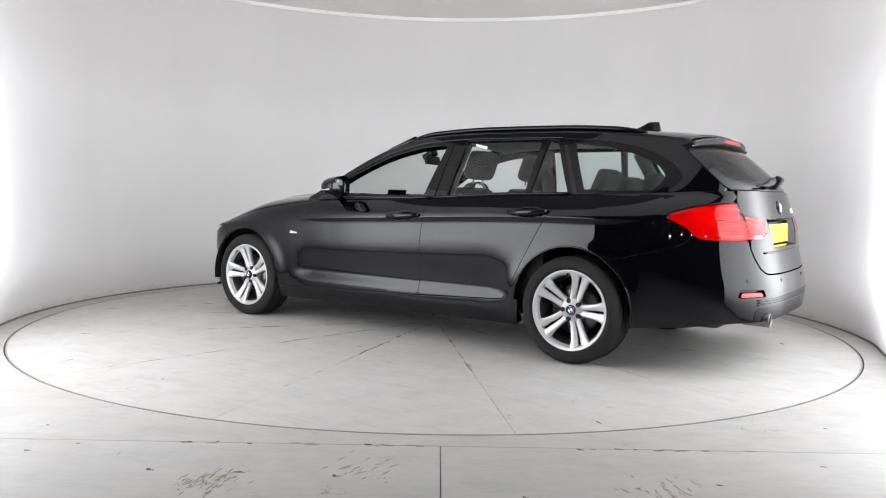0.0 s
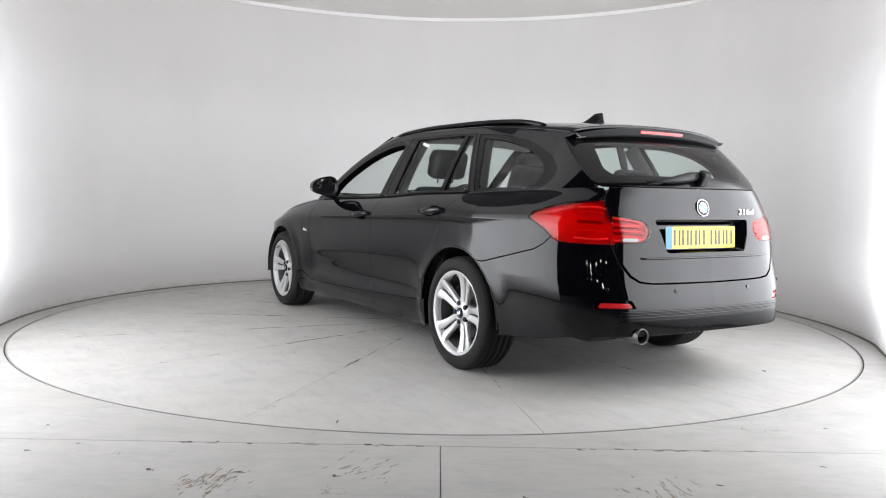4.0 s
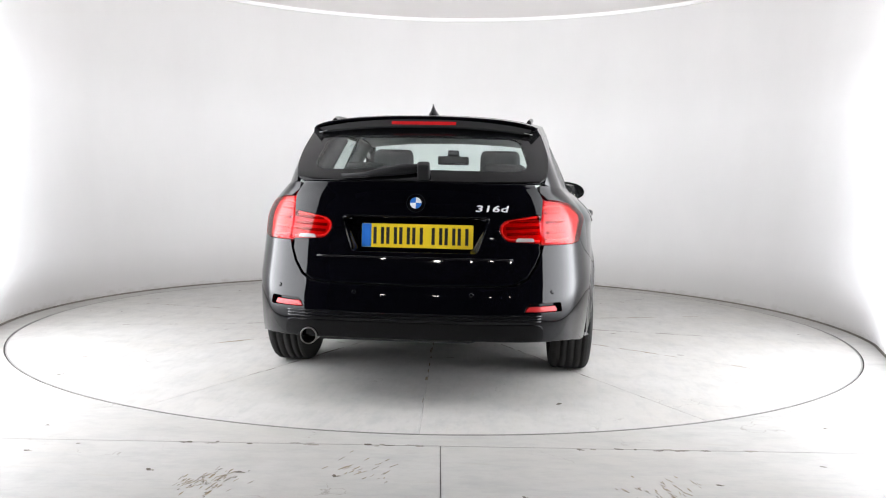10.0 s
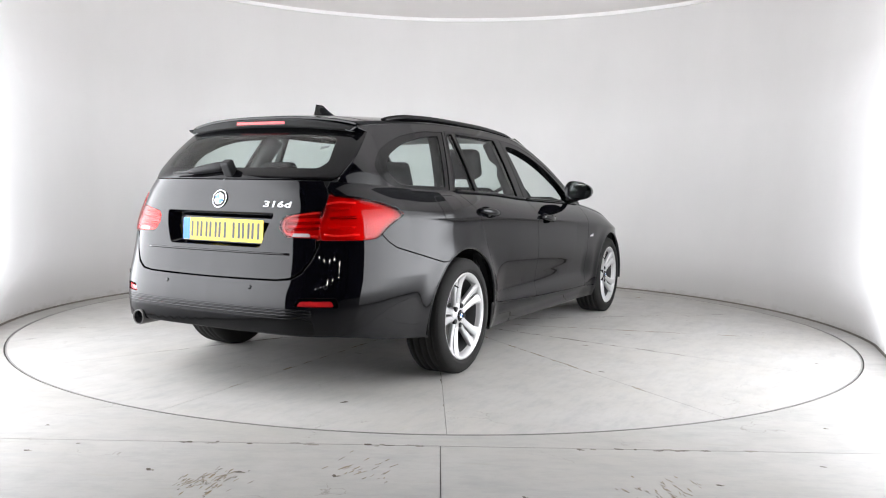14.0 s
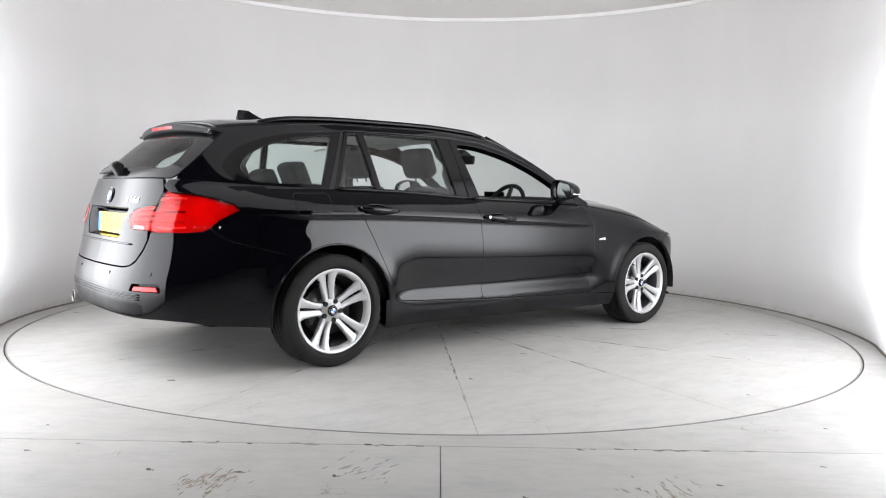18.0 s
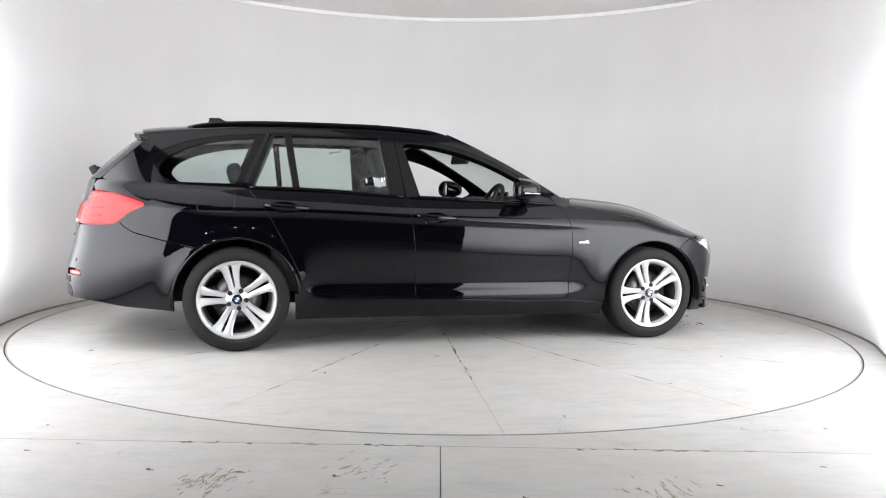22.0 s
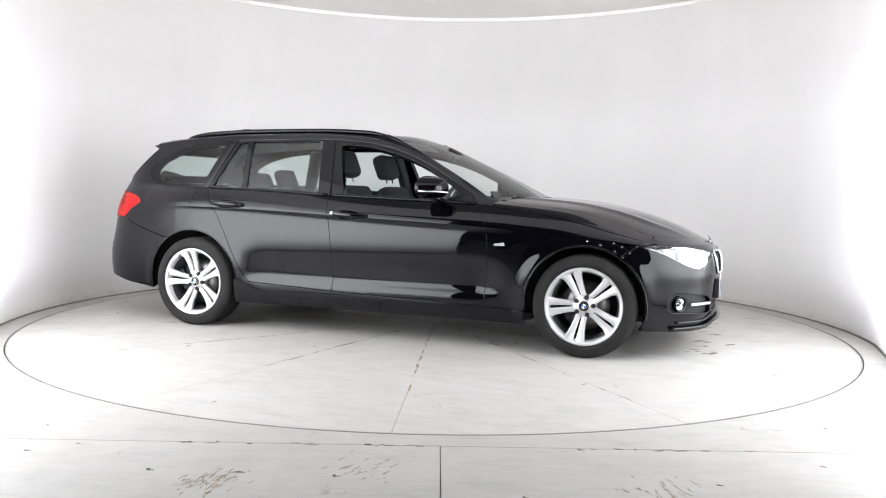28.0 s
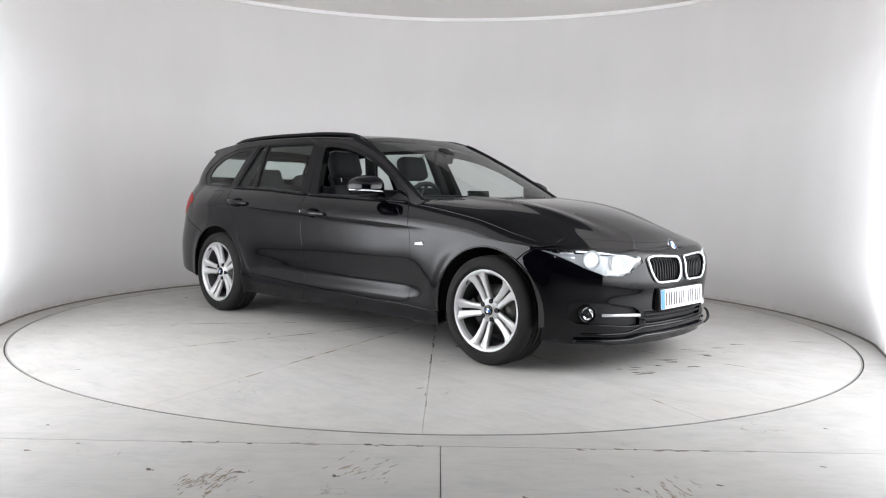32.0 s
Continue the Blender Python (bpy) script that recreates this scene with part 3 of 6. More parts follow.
def turntable():
    """A round platform of fourteen wedge slabs in a thin steel ring."""
    t = thing("turntable", "round pale grey concrete turntable of wedge-shaped slabs", "turntable")
    n, k = 14, 10
    g = 0.0008
    for i in range(n):
        a0, a1 = math.radians(80.7 + i * 360 / n), math.radians(80.7 + (i + 1) * 360 / n)
        r = R_DISC - 0.012
        pts = []
        for j in range(k + 1):
            a = a0 + (a1 - a0) * j / k
            e = g / r
            a = min(max(a, a0 + e), a1 - e)
            pts.append((r * math.cos(a), r * math.sin(a)))
        am = (a0 + a1) / 2
        tip = g / math.sin((a1 - a0) / 2)
        pts.append((tip * math.cos(am), tip * math.sin(am)))
        slab("slab", pts, 0.06, DISC, t, Matrix.Translation((0, 0, -0.06)), 0.0012)
    v, f = [], []
    m = 180
    for i in range(m):
        a = 2 * math.pi * i / m
        for r, z in ((R_DISC - 0.012, -0.06), (R_DISC - 0.012, 0.0005), (R_DISC - 0.0025, 0.0005), (R_DISC - 0.0025, -0.06)):
            v.append((r * math.cos(a), r * math.sin(a), z))
    f = [(i * 4 + q, i * 4 + (q + 1) % 4, ((i + 1) % m) * 4 + (q + 1) % 4, ((i + 1) % m) * 4 + q) for i in range(m) for q in range(4)]
    py_part("edge_ring", v, f, EDGE, t, "thin worn steel edge ring")
    bm = bmesh.new()
    bmesh.ops.create_cone(bm, cap_ends=True, segments=96, radius1=R_DISC - 0.02, radius2=R_DISC - 0.02, depth=0.03, matrix=Matrix.Translation((0, 0, -0.0825)))
    part("bed", bm, FOOT, t, "dusty bed under the slabs")
    return t


# ---------------------------------------------------------------- the car's surfaces (x forward, y left, z up)
OUT = np.array([(2.175, 0), (2.167, 0.2), (2.134, 0.4), (2.066, 0.57), (1.975, 0.69), (1.875, 0.782), (1.745, 0.837), (1.55, 0.868), (1.25, 0.884), (0.8, 0.888), (0.3, 0.893),
                (-0.3, 0.897), (-0.9, 0.900), (-1.4, 0.903), (-1.75, 0.880), (-2.0, 0.836), (-2.18, 0.776), (-2.32, 0.684), (-2.405, 0.54), (-2.443, 0.30), (-2.45, 0)])
_line = spline(OUT, 40)
_s = np.concatenate([[0], np.cumsum(np.hypot(*np.diff(_line, axis=0).T))])
U_END = _s[-1]
nose_x = pchip([0.12, 0.2, 0.3, 0.43, 0.52, 0.60, 0.66, 0.70, 0.76], [2.13, 2.155, 2.165, 2.168, 2.178, 2.172, 2.145, 2.112, 2.06])
tail_x = pchip([0.18, 0.25, 0.34, 0.43, 0.50, 0.60, 0.70, 0.80, 0.86, 0.94, 1.0, 1.05], [-2.37, -2.42, -2.445, -2.45, -2.445, -2.420, -2.400, -2.388, -2.370, -2.345, -2.330, -2.316])
belt_z = pchip([-2.5, -2.2, -1.8, -1.36, -0.9, -0.36, 0.2, 0.66, 0.85, 1.0, 1.3, 1.6, 1.8, 2.0, 2.15],
               [1.035, 1.03, 1.012, 0.997, 0.985, 0.955, 0.938, 0.922, 0.905, 0.885, 0.835, 0.760, 0.716, 0.701, 0.690])
crease_z = pchip([-2.4, -1.9, -1.4, 0, 0.8, 1.3, 2.2], [0.845, 0.86, 0.86, 0.815, 0.78, 0.74, 0.66])
belt_in = pchip([-2.4, -2.1, -1.9, -1.7, -1.4, -0.8, -0.3, 0.6, 0.9, 1.3, 1.7, 2.15], [0.085, 0.100, 0.120, 0.130, 0.120, 0.098, 0.09, 0.085, 0.075, 0.055, 0.045, 0.03])


def hub_dist(x, z, hx):
    return np.hypot(x - hx, z - 0.318)


def inset(x, z):
    """How far the side lies inside the widest outline."""
    zc, zb = crease_z(x), belt_z(x)
    mid = np.clip((1.0 - np.abs(x + 0.05) / 1.0) * 4, 0, 1)
    mid = mid * mid * (3 - 2 * mid)
    low = np.interp(z, [0.16, 0.20, 0.26, 0.30], [0.085, 0.055, 0.030, 0.024])
    door = pchip([0.16, 0.20, 0.26, 0.285, 0.33, 0.40, 0.47, 0.58, 0.70], [0.075, 0.05, 0.03, 0.017, 0.018, 0.036, 0.030, 0.010, 0.0])(z)
    plain_low = pchip([0.16, 0.22, 0.30, 0.40, 0.55, 0.70], [0.055, 0.032, 0.020, 0.012, 0.004, 0.0])(z)
    d = door * mid + plain_low * (1 - mid)
    t = np.clip((z - zc) / np.maximum(zb - zc, 0.02), 0, 1)
    up = belt_in(x) * (0.30 * t + 0.70 * t**2.0)
    g = np.clip((zc - z) / 0.05, 0, 8)
    under = 0.010 * g * np.exp(1 - g) * np.clip((1.0 - x) / 0.5, 0, 1) * np.clip((x + 1.9) / 0.4, 0, 1)
    d = np.where(z > zc, up, d + under)
    d = d + 0.030 * np.clip((-x - 1.55) / 0.35, 0, 1) * np.clip((z - 0.58) / 0.27, 0, 1)
    for hx in (1.405, -1.405):
        r = hub_dist(x, z, hx)
        d = d - 0.016 * np.exp(-((r - 0.37) / 0.06) ** 2) * np.clip((0.80 - z) / 0.2, 0, 1)
    return d


def body(u, z, off=0.0, s=-1):
    """The lower body at u metres round from the nose and height z; s: -1 right side, 1 left side."""
    u = np.clip(np.asarray(u, float), 0, U_END)
    z = np.asarray(z, float) + 0 * u
    X, Y = np.interp(u, _s, _line[:, 0]), np.interp(u, _s, _line[:, 1])
    x = np.where(X > 1.4, 1.4 + (X - 1.4) * (nose_x(z) - 1.4) / 0.775, X)
    x = np.where(X < -1.4, -1.4 - (X + 1.4) * (tail_x(z) + 1.4) / 1.05, x)
    y = Y * (1 - inset(x, z) / 0.9)
    if np.any(off):
        tx = np.interp(u + 0.02, _s, _line[:, 0]) - np.interp(u - 0.02, _s, _line[:, 0])
        ty = np.interp(u + 0.02, _s, _line[:, 1]) - np.interp(u - 0.02, _s, _line[:, 1])
        l = np.hypot(tx, ty) + 1e-9
        x, y = x + off * ty / l, y - off * tx / l * np.minimum(1, Y / 0.05)
    return np.stack([x, s * y, z], -1)


def nose(u, z, off=0.0):
    """The front end, both sides; u grows to the right side."""
    p = body(np.abs(u), z, off, 1)
    p[..., 1] *= -np.sign(u)
    return p


def tail(v, z, off=0.0):
    """The rear end, both sides; v is counted from the middle, growing to the right side."""
    p = body(U_END - np.abs(v), z, off, 1)
    p[..., 1] *= -np.sign(v)
    return p


def side_u(x, z):
    """The u at which the lower body has this x, on its flanks."""
    z = np.asarray(z, float) + 0 * np.asarray(x, float)
    x = np.asarray(x, float) + 0 * z
    k1, k2 = (nose_x(z) - 1.4) / 0.775, (tail_x(z) + 1.4) / -1.05
    X = np.where(x > 1.4, 1.4 + (x - 1.4) / k1, np.where(x < -1.4, -1.4 + (x + 1.4) / k2, x))
    return np.interp(-X, -_line[:, 0], _s)


def front_u(y):
    i = _line[:, 0] > 1.2
    return np.interp(np.abs(y), _line[i, 1], _s[i])


def rear_u(y):
    i = _line[:, 0] < -1.6
    return np.interp(-np.abs(y), -_line[i, 1], _s[i])


def sides(pts, step=0.02):
    """(x, z) corners to (u, z)."""
    p = resample(pts, step)
    return np.stack([side_u(p[:, 0], p[:, 1]), p[:, 1]], 1)


def shoulder(x):
    """Half width of the lower body at the belt."""
    x = np.asarray(x, float)
    z = belt_z(x)
    return body(side_u(x, z), z, s=1)[..., 1]


def house(x, z):
    """Half width of the glasshouse."""
    h = z - belt_z(x)
    return shoulder(np.clip(x, -2.25, 1.2)) - 0.002 - 0.006 * np.clip((x + 1.9) / 0.5, 0, 1) - 0.36 * h - 0.22 * h * h


gutter_z = pchip([-2.25, -2.1, -1.9, -1.6, -1.2, -0.6, -0.2, 0.0, 0.15, 0.3, 0.45, 0.6, 0.75, 0.9],
                 [1.275, 1.295, 1.325, 1.355, 1.38, 1.386, 1.368, 1.332, 1.287, 1.225, 1.145, 1.053, 0.965, 0.895])
roof_z = pchip([-2.3, -2.1, -1.8, -1.4, -1.0, -0.6, -0.2, 0.0, 0.12], [1.343, 1.362, 1.395, 1.420, 1.430, 1.430, 1.415, 1.393, 1.37])
bonnet_z = pchip([0.8, 1.0, 1.2, 1.5, 1.7, 1.9, 2.0, 2.06, 2.14], [0.985, 0.973, 0.958, 0.920, 0.873, 0.801, 0.752, 0.722, 0.690])
screen_x = pchip([0.90, 0.95, 1.0, 1.1, 1.2, 1.3, 1.37, 1.41], [1.09, 1.0, 0.905, 0.70, 0.485, 0.262, 0.085, -0.035])
gate_x = pchip([1.0, 1.05, 1.15, 1.25, 1.32, 1.38], [-2.345, -2.318, -2.222, -2.105, -2.012, -1.93])


def flank(x, z, off=0.0, s=-1):
    return np.stack([x + 0 * z, s * (house(x, z) + off), z + 0 * x], -1)


def roof(x, y, off=0.0):
    w = house(x, gutter_z(x)) + 0.004
    t = np.clip(np.abs(y) / w, 0, 1)
    z = gutter_z(x) + (roof_z(x) - gutter_z(x)) * (1 - t**2.3) ** 0.62
    return np.stack([x + 0 * y, y + 0 * x, z + off], -1)


def bonnet(x, y, off=0.0):
    w = shoulder(x) + 0.002
    t = np.clip(np.abs(y) / w, 0, 1)
    k = np.clip((x - 1.25) / 0.55, 0, 1)
    k = k * k * (3 - 2 * k)
    z = belt_z(x) + (np.maximum(bonnet_z(x), belt_z(x) + 0.002) - belt_z(x)) * (1 - t ** (2.8 - 1.0 * k)) ** (0.66 + 0.30 * k)
    ridge = 0.010 * np.exp(-((np.abs(y) - 0.42 - 0.10 * (1.5 - x)) / 0.05) ** 2) * np.clip((2.0 - x) / 0.3, 0, 1)
    return np.stack([x + 0 * y, y + 0 * x, z + ridge + off], -1)


def screen(y, z, off=0.0):
    x = screen_x(z) - 0.20 * (np.abs(y) / 0.7) ** 2.2 * (1 - 0.25 * (z - 0.95) / 0.45)
    return np.stack([x + off * 0.45, y + 0 * z, z + off * 0.9 + 0 * y], -1)


def gate(y, z, off=0.0):
    """The upper tailgate with the rear window."""
    x = gate_x(z) + 0.16 * (np.abs(y) / 0.65) ** 2.6
    return np.stack([x - off, y + 0 * z, z + 0 * y], -1)




def gate_edge(z):
    """Where the upper tailgate meets the side: x and half width."""
    y = 0.6
    for _ in range(40):
        x = float(gate(np.array([y]), np.array([z]))[0, 0])
        y = 0.5 * y + 0.5 * float(house(np.array(x), np.array(z)))
    return x, y


# ---------------------------------------------------------------- the car
car = thing("estate_car", "black five-door estate car with silver alloy wheels, parked on the turntable", "car")
WHEEL_R = 0.318
ARCH = 0.366


def arc(cx, cz, r, a0, a1, n=20):
    return [(cx + r * math.cos(math.radians(a)), cz + r * math.sin(math.radians(a))) for a in np.linspace(a0, a1, n)]


def belt_line(x0, x1, n=20, dz=0.0):
    return [(x, float(belt_z(x)) + dz) for x in np.linspace(x0, x1, n)]


def gutter_line(x0, x1, n=30, dz=0.0):
    return [(x, float(gutter_z(x)) + dz) for x in np.linspace(x0, x1, n)]


A_GAP = spline([(0.77, 0.283), (0.777, 0.36), (0.787, 0.50), (0.791, 0.66), (0.776, 0.78), (0.742, 0.86), (0.70, 0.9205)], 6)
B_GAP = spline([(-0.293, 0.312), (-0.291, 0.42), (-0.301, 0.622), (-0.325, 0.82), (-0.352, 0.9535)], 6)
C_GAP = spline([(-0.945, 0.344), (-1.004, 0.424), (-1.115, 0.643), (-1.225, 0.842), (-1.345, 0.996)], 6)
SILL = [(0.77, 0.283), (0.397, 0.292), (-0.293, 0.312), (-0.945, 0.344)]
GAP_W = 0.0028


def cup_outline(x, z):
    return rounded([(x + 0.11, z - 0.006), (x + 0.03, z + 0.033), (x - 0.06, z + 0.033), (x - 0.10, z + 0.01), (x - 0.06, z - 0.036), (x + 0.05, z - 0.036)], 0.03)


def handle(parent, x, z, s):
    """A bar handle with its shallow cup."""
    u = side_u(np.array([x]), np.array([z]))
    p = body(u, np.array([z]), 0.0, s)[0]
    cup = cup_outline(x, z)
    xc = np.array([x])
    uc = float(side_u(xc, np.array([z]))[0])
    sheet("handle_cup", shrink(sides(cup, 0.01), -0.003), lambda a, b: body(a, b, -0.003 - 0.026 * np.clip(1 - ((a - uc) / 0.115) ** 2 - ((b - z) / 0.04) ** 2, 0, 1), s), PAINT, parent, step=0.010, depth=0.004, lip=0.0)
    n = 13
    line = [(x - 0.135 + 0.27 * i / (n - 1), z + 0.012 - 0.018 * (i / (n - 1)) - 0.004 * math.sin(math.pi * i / (n - 1))) for i in range(n)]
    pts = [body(side_u(np.array([a]), np.array([b])), np.array([b]), 0.006 + 0.026 * math.sin(math.pi * min(1, 1.15 * i / (n - 1))) ** 0.6 if 0 < i < n - 1 else 0.004, s)[0] for i, (a, b) in enumerate(line)]
    rr = [0.011 + 0.008 * math.sin(math.pi * i / (n - 1)) for i in range(n)]
    tube("door_handle", pts, rr, PAINT, parent, "body-coloured bar door handle", seg=12, scale_y=1.15)
    if x > -0.8 and s < 0:
        q = pts[1]
        bm = bmesh.new()
        rod(bm, (q[0], q[1] + s * 0.002, q[2]), (q[0], q[1] + s * 0.014, q[2]), 0.008)
        part("lock", bm, CHROME, parent, "round chrome lock")


def door_card(parent, x0, x1, s):
    """The inner face of a door."""
    poly = resample([(x0, 0.36), (x1, 0.36)] + belt_line(x1, x0, 8, 0.012), 0.06)
    sheet("door_lining", np.stack([side_u(poly[:, 0], poly[:, 1]), poly[:, 1]], 1), lambda a, b: body(a, b, -0.075, s), DASH, parent, step=0.06, depth=0.02, flip=True)
    line = [np.array(body(side_u(np.array([x]), np.array([0.95])), np.array([float(belt_z(x)) + 0.008]), -0.045, s)[0]) for x in np.linspace(x0, x1, 12)]
    tube("sill_cap", line, 0.022, DASH, parent, "black inner window sill", seg=8, scale_y=0.5)


def sides_open(pts):
    q = np.array(pts)
    return np.stack([side_u(q[:, 0], q[:, 1]), q[:, 1]], 1)


def crease(x0, x1):
    """The crease of the flank as two close rows of points."""
    return [sides_open([(x, float(crease_z(x)) + d) for x in np.linspace(x0, x1, 70)]) for d in (-0.003, 0.003)]


def side_panels(s):
    fn = lambda a, b: body(a, b, 0.0, s)
    fl = lambda a, b: flank(a, b, 0.0, s)
    # front wing
    arch_f = arc(1.405, 0.318, ARCH, 187, 56, 30)
    poly = [(0.775, 0.279), (1.03, 0.268)] + arch_f + [(1.66, 0.668), (1.715, 0.699), (1.77, 0.709), (1.80, float(belt_z(1.80)) - 0.001)] + belt_line(1.79, 0.70, 24) + [tuple(p) for p in A_GAP[::-1]]
    wing = sheet("front_wing", sides(poly), fn, PAINT, car, lines=crease(0.78, 1.75), gap=GAP_W, step=0.022)
    # wing badge
    for i, (bx, bw) in enumerate(((0.895, 0.015), (0.876, 0.011), (0.860, 0.009), (0.846, 0.008))):
        p = rounded([(bx - bw / 2, 0.672), (bx + bw / 2, 0.672), (bx + bw / 2, 0.672 + bw * 1.1), (bx - bw / 2, 0.672 + bw)], 0.002)
        sheet("badge_bar", sides(p, 0.004), lambda a, b: body(a, b, 0.004, s), SATIN, wing, step=0.006, depth=0.004, lip=0.0006)
    p = rounded([(0.835, 0.669), (0.910, 0.669), (0.910, 0.673), (0.835, 0.673)], 0.002)
    sheet("badge_bar", sides(p, 0.006), lambda a, b: body(a, b, 0.003, s), SATIN, wing, step=0.008, depth=0.003, lip=0.0006)
    # doors
    poly = [tuple(p) for p in A_GAP] + belt_line(0.68, -0.34, 24) + [tuple(p) for p in B_GAP[::-1]] + [(0.397, 0.292)]
    fd = sheet("front_door", sides(poly), fn, PAINT, car, lines=crease(-0.34, 0.79), holes=[sides(cup_outline(-0.165, 0.832), 0.01)], gap=GAP_W, step=0.022)
    poly = [tuple(p) for p in B_GAP] + belt_line(-0.37, -1.33, 24) + [tuple(p) for p in C_GAP[::-1]]
    rd = sheet("rear_door", sides(poly), fn, PAINT, car, lines=crease(-1.25, -0.31), holes=[sides(cup_outline(-1.115, 0.885), 0.01)], gap=GAP_W, step=0.022)
    handle(fd, -0.165, 0.832, s)
    handle(rd, -1.115, 0.885, s)
    door_card(fd, 0.66, -0.30, s)
    door_card(rd, -0.36, -1.20, s)
    # sill
    poly = [(1.02, 0.18), (1.03, 0.262)] + [(x, z - 0.005) for x, z in SILL] + [(-1.06, 0.355), (-1.05, 0.19)]
    sheet("side_sill", sides(poly), fn, PAINT, car, gap=0.001, step=0.03, depth=0.06)
    # quarter panel
    arch_r = arc(-1.405, 0.318, ARCH + 0.006, -6, 121, 30)
    poly = [tuple(p) for p in C_GAP[::-1]] + [(-0.95, 0.338), (-1.03, 0.335)] + arch_r + [(-1.66, 0.634), (-1.85, 0.682), (-2.0, 0.722), (-2.05, 0.752), (-2.085, 0.788),
            (-2.035, 0.828), (-1.936, 0.880), (-1.958, 0.910), (-2.05, 0.940), (-2.17, 0.963), (-2.235, 0.968), (-2.248, 1.0), (-2.225, 1.032)] + belt_line(-2.2, -1.36, 20, 0.003)
    q = sides(poly)
    sheet("quarter_panel", q, fn, PAINT, car, lines=crease(-2.24, -1.2), gap=GAP_W, step=0.022)
    if s < 0:
        flap = rounded([(-1.415, 0.978), (-1.633, 0.974), (-1.640, 0.853), (-1.425, 0.848)], 0.03)
        o = resample(flap, 0.01)
        i = shrink(o, 0.0045)
        sheet("fuel_flap", sides(flap, 0.01), lambda a, b: body(a, b, 0.0012, s), PAINT, car, gap=0.003, step=0.02, depth=0.003, lip=0.001, label="flush black fuel filler flap")
        k = len(o)
        o2 = np.stack([side_u(o[:, 0], o[:, 1]), o[:, 1]], 1)
        i = i if area(i) * area(o) > 0 else i[::-1]
        i2 = np.stack([side_u(i[:, 0], i[:, 1]), i[:, 1]], 1)
        sheet("flap_gap", o2, lambda a, b: body(a, b, 0.0007, s), MATT, car, holes=[i2], step=0.01, depth=0.002, lip=0.0)
    # wheel-arch lips
    for hx, r, a0, a1 in ((1.405, ARCH, 187, -8), (-1.405, ARCH + 0.006, -6, 190)):
        line = arc(hx, 0.318, r + 0.004, a0, a1, 40)
        pts = [body(side_u(np.array([x]), np.array([max(z, 0.17)])), np.array([max(z, 0.17)]), -0.006, s)[0] for x, z in line if z > 0.19]
        tube("arch_lip", pts, 0.008, PAINT, car, seg=8)
        # liner
        v, f = [], []
        n = 30
        for k in range(n + 1):
            a = math.radians(-8 + 196 * k / n)
            for w in (0.875, 0.50):
                v.append((hx + (r + 0.012) * math.cos(a), s * w, 0.318 + (r + 0.012) * math.sin(a)))
        f = [(2 * k, 2 * k + 1, 2 * k + 3, 2 * k + 2) for k in range(n)]
        c = len(v)
        f.append(tuple(2 * k + 1 for k in range(n + 1)))
        py_part("arch_liner", v, f, MATT, car, "matt black wheel-arch liner")
    # upper side: roof rail beam with the windscreen pillar
    # windscreen pillar and roof side beam
    poly = gutter_line(-2.0, 0.80, 60) + [(0.80, 0.905), (0.70, 0.925)] + [(x, float(gutter_z(x)) - 0.032) for x in np.linspace(0.66, -1.2, 44)] + [(-1.6, 1.318), (gate_edge(1.262)[0] + 0.004, 1.262), (gate_edge(1.29)[0] + 0.004, 1.29)]
    side_beam = sheet("roof_side_beam", poly, fl, PAINT, car, step=0.022, depth=0.05)
    # rear pillar
    glass_o = rounded([(-1.383, 1.003), (-1.82, 1.006), (-1.91, 1.03), (-1.985, 1.105), (-1.90, 1.20), (-1.72, 1.278), (-1.49, 1.324), (-1.226, 1.340)], [0.01, 0.03, 0.05, 0.05, 0.06, 0.1, 0.1, 0.01])
    poly = [(-1.352, 1.0)] + belt_line(-1.40, -2.16, 16, -0.001) + [(gate_edge(z)[0] + 0.004, z) for z in np.linspace(1.04, 1.262, 12)] + [(-1.6, 1.3175), (-1.20, 1.349)]
    sheet("rear_pillar", poly, fl, PAINT, car, holes=[glass_o], step=0.022, lip=0.0012)
    glass_i = rounded([(-1.412, 1.02), (-1.79, 1.024), (-1.835, 1.045), (-1.885, 1.105), (-1.83, 1.178), (-1.69, 1.245), (-1.50, 1.293), (-1.29, 1.313)], [0.02, 0.03, 0.05, 0.05, 0.06, 0.1, 0.1, 0.02])
    fr = sheet("quarter_window", glass_o, lambda a, b: flank(a, b, -0.004, s), GLOSS, car, holes=[glass_i], step=0.02, gap=0.002, depth=0.012, label="fixed rear quarter window in a gloss black frame")
    sheet("pane", glass_i, lambda a, b: flank(a, b, -0.009, s), PRIVACY, fr, step=0.05, depth=0.004, lip=0.0)
    # rear door window
    o = [(-1.352, 1.0), (-1.19, 1.350), (-0.80, 1.3585), (-0.404, 1.353), (-0.355, 0.957), (-0.9, 0.985)]
    p1 = rounded([(-1.318, 1.008), (-1.176, 1.330), (-1.108, 1.338), (-1.063, 0.998)], 0.012)
    p2 = rounded([(-1.028, 0.996), (-1.070, 1.341), (-0.499, 1.341), (-0.448, 0.972)], 0.012)
    w = sheet("door_window", o, lambda a, b: flank(a, b, -0.003, s), GLOSS, rd, holes=[p1, p2], step=0.03, gap=0.002, depth=0.03, label="closed rear door window in a black frame")
    sheet("quarter_pane", p1, lambda a, b: flank(a, b, -0.012, s), PRIVACY, w, step=0.06, depth=0.004, lip=0.0)
    sheet("pane", p2, lambda a, b: flank(a, b, -0.012, s), PRIVACY, w, step=0.06, depth=0.004, lip=0.0)
    # front door window, lowered
    top = [(x, float(gutter_z(x)) - 0.033) for x in np.linspace(-0.39, 0.64, 26)]
